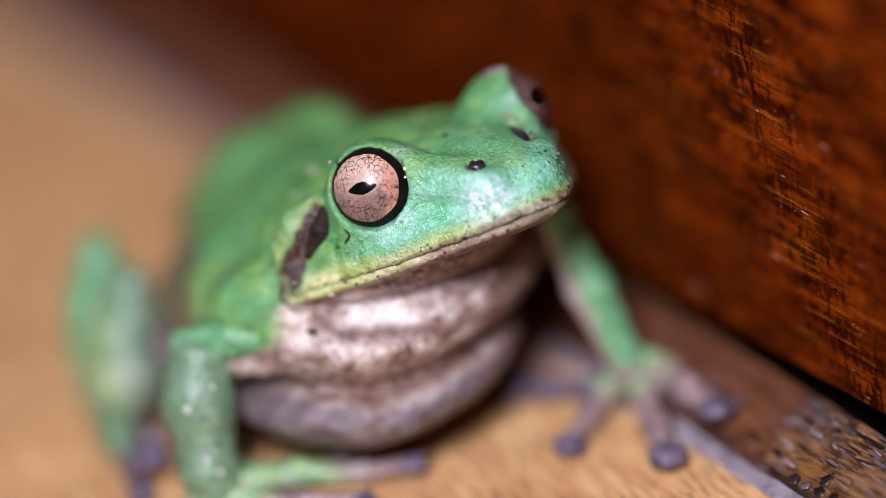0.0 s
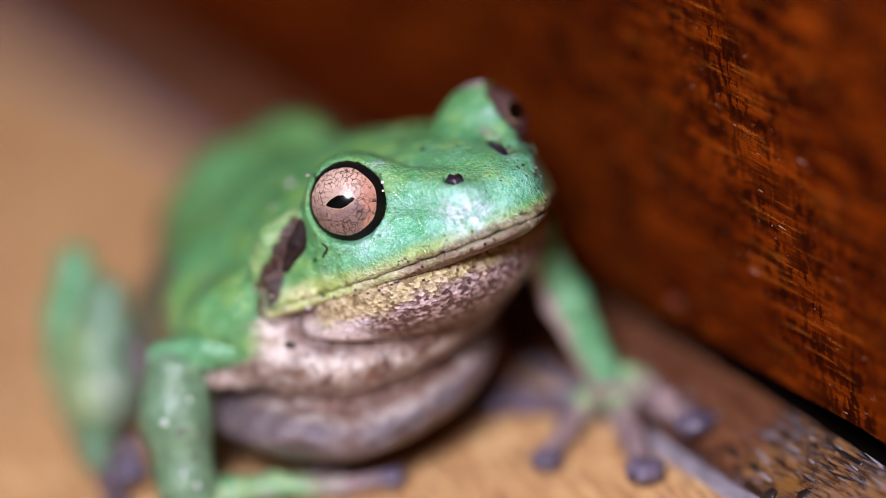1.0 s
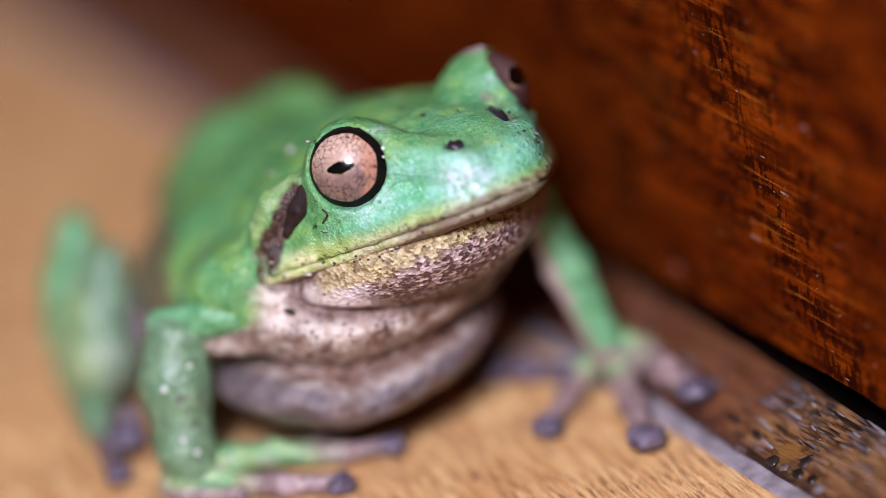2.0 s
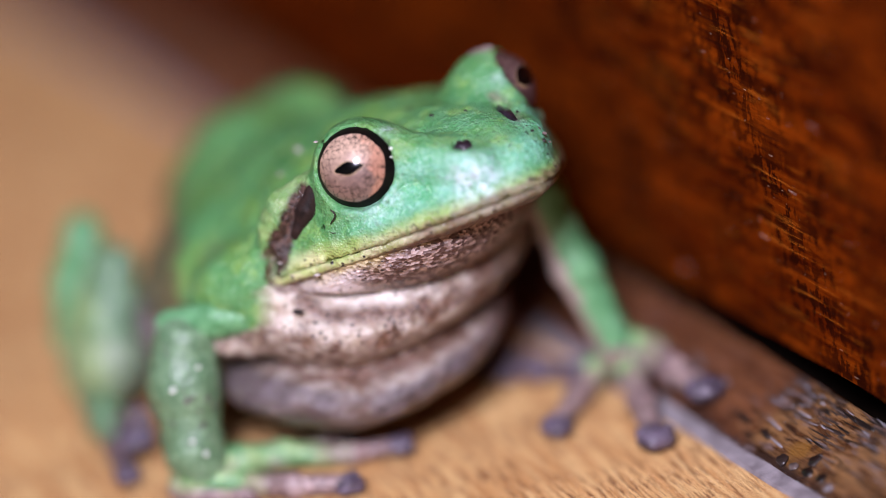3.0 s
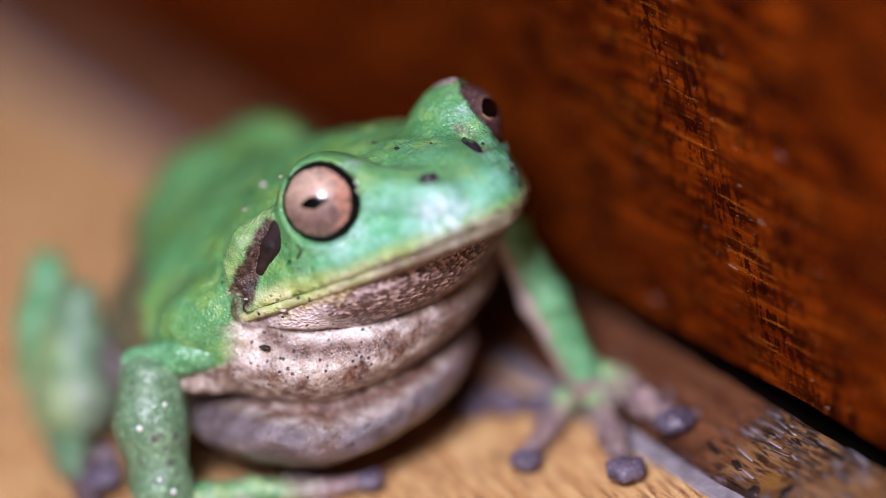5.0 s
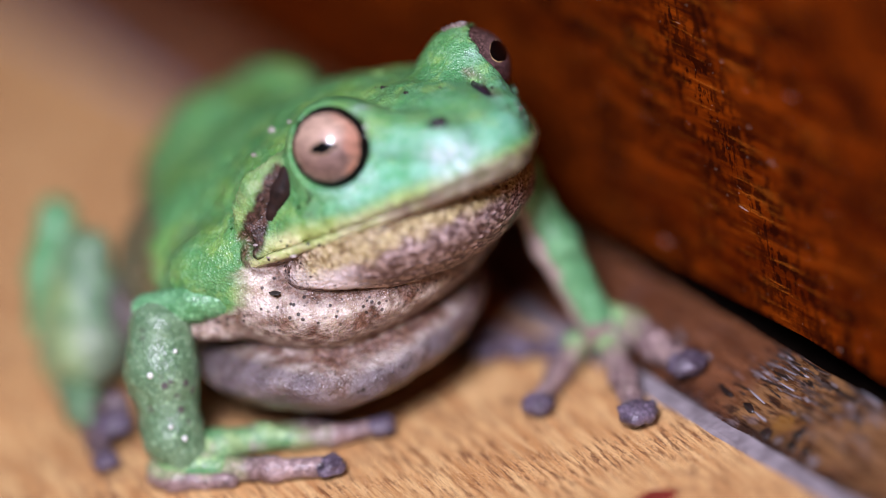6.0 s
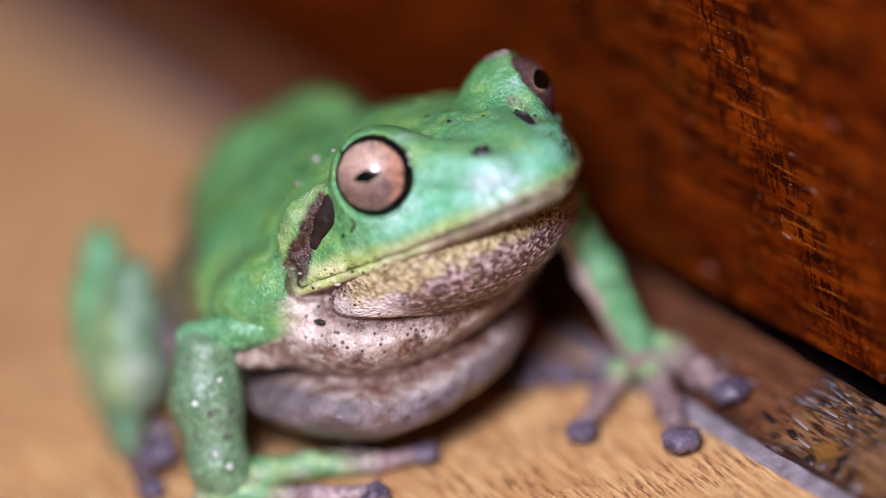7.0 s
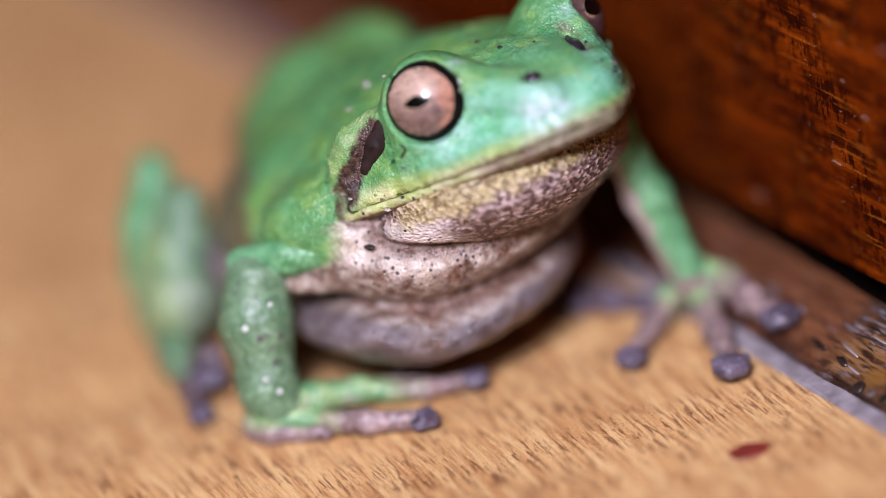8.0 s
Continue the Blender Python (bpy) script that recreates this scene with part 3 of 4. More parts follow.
EYES = (Vector((-0.45, -5.60, 18.25)), Vector((0.75, 4.45, 19.0)))            # right, left
BALLS = (EYES[0], EYES[1] - Vector((0.29, 0.34, 0.0)))                             # the left ball lies deeper under its lid
GAZES = (Vector((0.52, -0.76, 0.40)).normalized(), Vector((0.64, 0.66, 0.39)).normalized())
LOOKS = ((GAZES[0] + Vector((-0.016, -0.019, 0.006))).normalized(), Vector((0.77, 0.33, 0.50)).normalized())                  # where the pupils point
EYE_R = 2.36
NOSTRILS = (((4.98, -2.65, 19.78), (0.60, 0.60, 0.62), 0), ((4.0, 1.72, 19.80), (1.5, 0.34, 0.50), -20))   # place, size, turn

# beside each eye: the eardrum, the dark band behind it and the fold of skin behind that (y to the outside)
DRUM = ((-2.35, 7.40, 17.25), (-2.72, 7.98, 16.0), (-3.1, 8.62, 14.8))
EAR = ((-2.1, 8.9, 17.1), (-2.2, 9.4, 16.0), (-2.7, 9.85, 14.3))
BAND = ((-2.75, 7.95, 17.1), (-3.3, 8.75, 15.75), (-3.8, 9.4, 14.35), (-3.75, 9.75, 12.8))
FOLD = ((-3.2, 7.4, 17.2), (-4.1, 8.6, 16.2), (-4.6, 9.1, 14.9))


def lip_height(p):
    return 17.35 + 0.385 * (p[:, 0] - 8.9) + 0.0 * p[:, 1]


def head_field(p):
    """The wedge of the head above the mouth line, without its floor."""
    x, y = p[:, 0], np.abs(p[:, 1] + 0.5 * np.clip(p[:, 0] / 6, 0, 1))
    rho = np.abs((x + 5.0) / 13.8) ** 1.5 + (y / 10.2) ** 1.3
    lip = lip_height(p)
    top = 19.7 - 0.062 * np.maximum(x - 2.5, 0) ** 1.7 - 0.20 * np.maximum(-0.5 - x, 0)
    s = (p[:, 2] - lip) / np.maximum(top - lip, 1.2)
    q = (rho ** 1.25 + np.maximum(s, 0) ** 2.2) ** 0.45
    return (q - 1) * 3.6


def both(p):
    """Mirror to the frog's left side."""
    return np.stack([p[:, 0], np.abs(p[:, 1]), p[:, 2]], 1)


CORNER = ((-4.2, 9.7, 13.6), (-4.1, 10.0, 12.6), (-3.7, 9.9, 11.95), (-2.9, 9.1, 11.75), (-2.0, 8.0, 11.35))   # groove round the corner of the jaw


def corner_line(m):
    """Distance to the groove that runs from the ear round the corner of the jaw."""
    d = cone(m, CORNER[0], CORNER[1], 0, 0)
    for a, b in zip(CORNER[1:], CORNER[2:]):
        d = np.minimum(d, cone(m, a, b, 0, 0))
    return d


def torso_field(p):
    """Back, flanks, chest and belly."""
    body = ellipsoid(p, (-9.5, -0.6, 9.4), (9.4, 8.2, 6.2), 10)
    body = smin(body, ellipsoid(p, (-16.6, 1.2, 8.8), (8.4, 6.2, 5.4), 8, -8), 2.0)
    body = smin(body, ellipsoid(p, (-21.5, 2.8, 7.4), (5.4, 4.4, 4.4), 14, -8), 2.0)
    body = smin(body, ellipsoid(p, (-18.0, 5.2, 13.3), (4.0, 1.9, 1.8), 14, -10), 1.8)
    body = smin(body, ellipsoid(p, (-19.0, 1.6, 12.9), (3.6, 2.5, 1.7), 14, -10), 1.8)
    body = smin(body, ellipsoid(p, (-6.1, -9.3, 10.6), (4.2, 2.2, 2.6), 0, 30), 1.4)
    body = smin(body, ellipsoid(p, (-13.6, -4.2, 7.2), (6.8, 6.0, 5.2), 0, -6), 1.6)
    body = smin(body, ellipsoid(p, (-11.5, -6.0, 8.6), (5.6, 4.9, 4.2), 4, -12), 1.6)
    return body


def crease_height(p):
    """Height of the fold between chest and belly."""
    return np.interp(p[:, 1], [-11.5, -10, -8, -6, -2, 2.5], [7.1, 6.5, 5.9, 6.1, 6.6, 7.2]) + 0.12 * lattice(p * 0.8, 33)


def belly_field(p):
    q = p - np.array((0, 0, 1.0)) * (0.11 * np.maximum(p[:, 1] + 7.5, 0) - 0.22 * np.minimum(p[:, 1] + 8.0, 0))[:, None]
    chest = ellipsoid(q, (-4.8, -1.2, 8.3), (7.3, 9.6, 3.55), 6)
    low = ellipsoid(q, (-5.8, -2.9, 4.25), (8.0, 9.0, 2.85), 4, 6)
    low = low - 0.10 * lattice(p * 1.1, 31)
    both_ = smin(chest, low, 0.45)
    # the fold bites in between the two
    fold = np.abs(p[:, 2] - crease_height(p))
    return both_ + 0.20 * np.exp(-(fold / 0.35) ** 2)


def body_field(p):
    m = both(p)
    body = torso_field(p)
    # rolls of the chest and the belly
    belly = belly_field(p)
    body = smin(body, belly, 1.2)
    # web of skin at the armpit
    body = smin(body, ellipsoid(p, (-6.9, -11.0, 8.0), (1.9, 0.9, 0.75), 0, 38), 0.9)
    head = smax(head_field(p), lip_height(p) - p[:, 2], 0.12)
    head = smin(head, ellipsoid(p, (3.2, 0, 18.2), (4.3, 2.9, 1.7), 2), 1.5)
    head = smin(head, cone(m, (1.4, 4.2, 19.0), (5.6, 2.6, 18.7), 1.25, 0.95), 1.0)
    # the snout falls away on its left side
    head = smax(head, (p - np.array((5.13, 2.45, 19.59))) @ np.array((0.44, 0.76, 0.48)) - 0.10 * lattice(p * 1.7, 17), 0.7)
    for c, ax in zip(EYES, GAZES):
        head = smin(head, np.linalg.norm(p - np.array(c - 0.55 * ax), axis=1) - 2.75, 1.1)
    # fold of skin over the eardrum
    fold = smin(cone(m, FOLD[0], FOLD[1], 0.6, 0.75), cone(m, FOLD[1], FOLD[2], 0.75, 0.6), 0.5)
    fold = fold - 0.10 * lattice(p * np.array([2.5, 2.5, 3.5]), 21)
    head = smin(head, fold, 0.7)
    all_ = smin(body, head, 1.3)
    # opening of the eye, dent of the eardrum, nostril pits
    for c, ax in zip(EYES, GAZES):
        all_ = smax(all_, 2.36 - np.linalg.norm(p - np.array(c + 1.72 * ax), axis=1), 0.2)
    ear = smin(cone(m, EAR[0], EAR[1], 0.85, 0.95), cone(m, EAR[1], EAR[2], 0.95, 0.75), 0.3)
    all_ = smax(all_, -ear, 0.35)
    all_ = smax(all_, 0.34 - corner_line(m) + 0.1 * lattice(p * 2.0, 37), 0.25)
    for c, size, yaw in NOSTRILS:
        all_ = smax(all_, -ellipsoid(p, c, size, 0, yaw), 0.25)
    rough = 0.05 * lattice(p * 1.3, 1) + 0.03 * lattice(p * 3.1, 2)
    return all_ - rough


def build_body():
    v, f = net(body_field, (-34, -13, 1.0), (11.5, 13, 23), 0.26)
    x, y, z = v.T
    m0 = both(v)
    n1 = lattice(v * 0.9, 4)
    n2 = lattice(v * 2.2, 5)
    lip = lip_height(v)
    edge = np.interp(x, [-30, -20, -12, -7, -4.2, -2.6, 0], [5.0, 6.0, 8.0, 8.9, 9.6, 12.3, 12.3]) + 0.35 * n1 + 0.25 * n2
    pale = step(edge - z, -0.35, 0.35)
    on_head = step(x, -4.5, -3.0) * step(z - lip, -0.4, 0.0)
    pale = pale * (1 - on_head)
    pale = np.maximum(pale, step(x, -5.0, -3.5) * step(lip - z, 0.1, 0.4))
    # greyish flank skin, with the shadow band beside the leg painted in
    flank = step(-15.1 - 0.643 * x - 0.766 * y + 0.5 * n1, 0.0, 1.1) * step(13.5 - z, 0, 1)
    blotch = np.exp(-(((v - np.array((-9.65, -9.7, 12.4))) / np.array((1.6, 1.6, 1.3))) ** 2).sum(1)) * step(n2, -0.6, 0.5)
    slit = step(0.50 + 0.3 * n2 - cone(v, (2.5, 2.35, 19.95), (5.4, 1.3, 19.3), 0.05, 0.15), 0.0, 0.5)
    lipm = step(x, -4.2, -2.0) * (1 - step(z - lip, 0.2, 1.2 + 0.3 * n1 + 0.35 * step(1.5 - x, 0, 3))) * (0.72 + 0.28 * step(1.5 - x, 0, 3)) * step(z - lip, -0.3, 0.1)
    fold = step(0.95 + 0.25 * n2 - np.minimum(cone(m0, FOLD[0], FOLD[1], 0.3, 0.3), cone(m0, FOLD[1], FOLD[2], 0.3, 0.3)), 0.0, 0.7)
    lipm = np.maximum(lipm, 0.38 * fold * (1 - pale))
    teal = step(x, -1.0, 2.5) * step(z - lip, 0.6, 1.6) * (1 - 0.8 * step(z + 0.4 * n1, 18.9, 19.8))
    # brown along the fold; below it lilac-grey with the roll's shade painted in
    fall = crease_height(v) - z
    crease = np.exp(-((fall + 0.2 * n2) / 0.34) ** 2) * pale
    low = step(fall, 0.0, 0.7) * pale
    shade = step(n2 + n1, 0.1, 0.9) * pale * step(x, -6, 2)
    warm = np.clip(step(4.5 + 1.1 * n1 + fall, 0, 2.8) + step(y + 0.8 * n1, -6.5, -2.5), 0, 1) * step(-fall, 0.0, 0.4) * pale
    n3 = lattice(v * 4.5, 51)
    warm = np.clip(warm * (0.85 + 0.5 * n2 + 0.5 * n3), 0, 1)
    lilac_shade = low * (0.95 - 0.1 * n1)
    # the roll's left side is browned more, its shade put into the colour
    right = step(y + 1.2 * n1, -5.0, 2.0)
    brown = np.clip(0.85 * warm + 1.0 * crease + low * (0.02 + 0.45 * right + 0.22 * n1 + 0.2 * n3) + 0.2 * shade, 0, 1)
    rim = step(0.20 + 0.062 * np.maximum(x, 0) + 0.12 * n2 - np.abs(z - lip), 0.0, 0.2) * step(x, -3.5, 1.0) * (0.75 + 0.45 * step(x, 1, 5))
    m = both(v)
    band = np.minimum(np.minimum(cone(m, BAND[0], BAND[1], 0.55, 0.66), cone(m, BAND[1], BAND[2], 0.66, 0.62)), cone(m, BAND[2], BAND[3], 0.62, 0.5))
    # dirt and contact shade painted brown on the chest along the throat's edge
    under = np.exp(-((throat_field(v) - 0.25 + 0.25 * n1) / 0.6) ** 2) * pale * step(lip - z, 0.8, 1.6)
    ring = step(0.14 + 0.18 * n2 + 0.12 * n1 - band, 0.0, 0.22)
    brown = np.maximum(np.maximum(np.maximum(brown, 0.62 * rim), 0.8 * flank), 0.95 * under)
    brown = np.maximum(np.maximum(brown, 0.35 * blotch), 0.6 * slit)
    groove = step(0.62 + 0.18 * n2 - corner_line(m), 0.0, 0.3)
    brown = np.maximum(brown, 0.9 * groove)
    fleck = np.clip(0.12 + step(x, -3, 2) * (0.30 + 0.7 * step(1.6 - (z - lip), 0, 1.2)) + step(x, 3.5, 5.5) * step(y, 0.0, 1.5) + 0.2 * pale, 0, 1)
    # where highlights are painted: snout, cheek and round the eyes
    painted_sheen = np.exp(-(((v - np.array((6.5, -3.6, 18.1))) / np.array((1.5, 1.5, 1.05))) ** 2).sum(1))
    for c, r in (((3.0, -5.6, 18.6), 0.6), ((2.6, -6.2, 17.4), 0.5), ((2.0, 3.2, 20.4), 0.45), ((1.0, -4.6, 20.3), 0.5)):
        painted_sheen = painted_sheen + 0.40 * np.exp(-(((v - np.array(c)) / r) ** 2).sum(1))
    painted_sheen = np.clip(1.3 * painted_sheen + 0.5 * np.exp(-(((v - np.array((1.8, -7.0, 17.0))) / 0.9) ** 2).sum(1)), 0, 1)
    near_eye = np.exp(-((np.linalg.norm(v - np.array(EYES[0] + 1.3 * GAZES[0]), axis=1) - 2.45) / 0.4) ** 2)
    dots = np.clip(0.9 * pale * step(z, 7.5, 9.0) + 0.35 * step(x, 3, 6) + 0.7 * step(0.9 - np.abs(z - lip), 0, 0.5) * step(x, -4, -2) + 0.6 * near_eye, 0, 1)
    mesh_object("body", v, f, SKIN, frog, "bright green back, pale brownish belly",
                masks={"pale": pale, "lip": lipm, "teal": teal, "brown": brown, "lilac_shade": lilac_shade, "fleck": fleck, "painted_sheen": painted_sheen, "dots": dots, "ear": np.maximum(ring, 0.10 * rim)})


def jaw_plan_field(p):
    x, y = p[:, 0] + 0.08, np.abs(p[:, 1] + 0.5 * np.clip(p[:, 0] / 6, 0, 1))
    rho = np.abs((x + 5.0) / 13.8) ** 1.5 + (y / 10.15) ** 1.3
    side = (rho ** 0.65 - 1) * 6.0
    lip = lip_height(p)
    d = np.abs(p[:, 2] - (lip - 0.44)) - 0.46
    return smax(side + 0.9 * np.maximum(lip - p[:, 2] - 0.45, 0), d, 0.14) - 0.03 * lattice(p * 2.6, 8)


def build_jaw():
    v, f = net(jaw_plan_field, (-9, -10.5, 9), (11, 10.5, 19), 0.24)
    one = np.ones(len(v))
    n = lattice(v * 1.6, 9)
    # the jaw's lower half is browned: shadow line under the lip, painted in
    mesh_object("lower_jaw", v, f, SKIN, frog, "yellowish speckled lower lip",
                masks={"pale": 0.30 * step(v[:, 0], -2, 4), "lip": one * 0.95, "teal": 0 * one, "lilac_shade": 0.45 * step(v[:, 0], 3.0, 6.0), "brown": np.clip(0.35 * n + 0.10 + 0.50 * step(v[:, 0], 1, 5) + 0.75 * step(lip_height(v) - v[:, 2], 0.38, 0.65), 0, 1), "fleck": 0.5 * one, "dots": one, "ear": 0.25 * step(v[:, 0], 5, 9)})


def throat_field(p):
    e = ellipsoid(p, (-1.2, -0.8, 12.2), (7.3, 7.8, 3.7), 14)
    fold = ellipsoid(p, (-0.9, -5.7, 11.7), (4.2, 3.0, 1.5), 14, 30)
    e = smin(e, fold, 0.5)
    wr = 0.10 * np.sin(p[:, 0] * 2.6 + 1.4 * lattice(p * 0.7, 3) * 3 + p[:, 2] * 3.5)
    return e - 0.06 * lattice(p * 2.2, 6) - 0.35 * wr


def build_throat():
    v, f = net(throat_field, (-10, -10.5, 7), (8, 10.5, 18), 0.22)
    lip = lip_height(v)
    n = lattice(v * 1.4, 11)
    x, y = v[:, 0], v[:, 1]
    fall = lip - v[:, 2]
    yellow = step(2.6 - fall + 0.5 * n, 0.0, 0.9) * (0.1 + 0.9 * step(x + 0.6 * n, -2.6, 0.6))
    yellow = np.clip(yellow * (0.92 + 0.3 * lattice(v * 3.0, 15)), 0, 1)
    white = step(-y, 4.6, 6.4) * step(fall + 0.3 * n, 1.3, 1.9) * step(2.6 - x, 0, 2.0)
    down = ((v[:, 2] - 12.2) * 0.970 - (x + 1.2) * 0.242) / 3.7
    crust = step(-down + 0.10 * n, 0.52, 0.72)
    brown = np.clip(step(fall, 1.9, 2.7) * (0.25 + 0.60 * step(x, -1.0, 2.5)) + 0.35 * n + 0.9 * crust + 1.1 * step(1.15 + 0.4 * n - belly_field(v), 0.0, 0.6), 0, 1)
    white = white * (1 - 0.8 * crust) * step(belly_field(v), 0.5, 1.0)
    return mesh_object("throat", v, f, THROAT_SKIN, frog, "pulsing yellow and brown speckled throat skin", masks={"lip": yellow, "brown": brown, "white": white})


def build_eye(side):
    """Eyeball with a copper iris and a flat dark pupil; side -1 is the frog's right."""
    c, ax = BALLS[side > 0], LOOKS[side > 0]
    level = Vector((-ax.y, ax.x, 0)).normalized() * side
    upv = ax.cross(level).normalized()
    if upv.z < 0:
        upv.negate()
    turn = Matrix((level, upv, level.cross(upv))).transposed().to_4x4()
    if (turn.to_3x3() @ Vector((0, 0, 1))).dot(ax) < 0:
        turn = Matrix((-level, upv, (-level).cross(upv))).transposed().to_4x4()
    bm = bmesh.new()
    bmesh.ops.create_uvsphere(bm, u_segments=48, v_segments=32, radius=EYE_R)
    eye = part("eye", bm, BLACK_EYE, frog, "round eye with copper iris")
    eye.matrix_local = Matrix.Translation(c * MM) @ turn @ Matrix.Rotation(radians(11 if side < 0 else 0), 4, "Z")

    def cap(radius, reach):
        """A piece of the eye's sphere out to the given distance from its axis."""
        b = bmesh.new()
        rings, sides = 14, 64
        grid = [[b.verts.new((0, 0, radius))]]
        for i in range(1, rings + 1):
            ring = []
            for k in range(sides):
                a = 2 * math.pi * k / sides
                rr = reach(a) * i / rings
                ring.append(b.verts.new((rr * math.cos(a), rr * math.sin(a), math.sqrt(radius * radius - rr * rr))))
            grid.append(ring)
        for k in range(sides):
            b.faces.new((grid[0][0], grid[1][k], grid[1][(k + 1) % sides]))
            for i in range(1, rings):
                b.faces.new((grid[i][k], grid[i + 1][k], grid[i + 1][(k + 1) % sides], grid[i][(k + 1) % sides]))
        return b

    part("iris", cap(EYE_R + 0.02, lambda a: 1.87 + 0.02 * math.sin(7 * a)), IRISES[side > 0], eye, "netted iris, darkened as it faces away from the light" if side > 0 else "copper iris with dark veins")
    # the pupil: a flat lozenge with pointed ends
    tall, bow = (0.62, 1.8) if side > 0 else (0.38, 1.35)

    def lozenge(a):
        ca, sa = abs(math.cos(a)), abs(math.sin(a))
        return 1.0 / ((ca / 0.86) ** bow + (sa / tall) ** bow) ** (1 / bow)
    part("pupil_rim", cap(EYE_R + 0.03, lambda a: lozenge(a) * 1.005 + (0.05 * max(0.0, math.sin(2 * a + 0.6)) ** 2 if side > 0 else 0.022)), GOLD, eye, "thin golden rim of the pupil")
    part("pupil", cap(EYE_R + 0.04, lozenge), PUPIL, eye, "black lozenge pupil")


def blob(name, c, r, material, parent, label="", seed=1, amount=0.12, turn=None, seg=20):
    """A lumpy rounded piece."""
    bm = bmesh.new()
    bmesh.ops.create_uvsphere(bm, u_segments=seg, v_segments=max(8, seg // 2), radius=1)
    for v in bm.verts:
        v.co *= 1 + amount * noise.noise(v.co * 1.7 + Vector((seed * 3.1, 0, 0)))
        v.co = Vector((v.co.x * r[0], v.co.y * r[1], v.co.z * r[2]))
    if turn is not None:
        bmesh.ops.transform(bm, matrix=turn, verts=bm.verts)
    bmesh.ops.translate(bm, vec=c, verts=bm.verts)
    return part(name, bm, material, parent, label)


def limb(name, rods, material, parent, label="", h=0.2, k=0.7, pale=None, fresh=None):
    """A limb from tapered rods (a, b, ra, rb), melted together."""
    def field(p):
        d = None
        for a, b, ra, rb in rods:
            e = cone(p, a, b, ra, rb)
            d = e if d is None else smin(d, e, k)
        return d - 0.05 * lattice(p * 1.9, 13) - 0.03 * lattice(p * 4.0, 14)
    pts = np.array([q for a, b, _, _ in rods for q in (a, b)], float)
    reach = max(max(ra, rb) for _, _, ra, rb in rods) + 0.6
    v, f = net(field, pts.min(0) - reach, pts.max(0) + reach, h)
    m = np.zeros(len(v)) if pale is None else pale(v)
    g = np.zeros(len(v)) if fresh is None else fresh(v)
    return mesh_object(name, v, f, material, parent, label, masks={"pale": m, "fresh": g})


def finger(base, mid, tip, r, parent, pad=0.85, name="finger"):
    """A thin jointed digit with a knuckle and a round pad at its end."""
    fg = limb(name, [(base, mid, r * 1.15, r * 0.95), (mid, mid, r * 1.12, r * 1.12), (mid, tip, r * 1.0, r * 0.9)], TOE_SKIN if name == "toe" else FINGER_SKIN, parent, h=0.16, k=0.35,
              fresh=None if name == "toe" else lambda v: 0.9 * step(2.4 - np.linalg.norm(v - np.array(base), axis=1) + 0.6 * lattice(v * 1.5, 61), 0.0, 2.0))
    d = Vector(tip) - Vector(mid)
    ang = math.atan2(d.y, d.x)
    blob("toe_pad", Vector(tip) + Vector((math.cos(ang), math.sin(ang), 0)) * pad * 0.55 + Vector((0, 0, 0.02)), (pad * 1.0, pad * 1.02, pad * 0.6),
         PAD_SKIN, fg, "dark rounded toe pad", seed=int(abs(tip[0] * 7)), amount=0.28, turn=Matrix.Rotation(ang, 4, "Z"))
    return fg


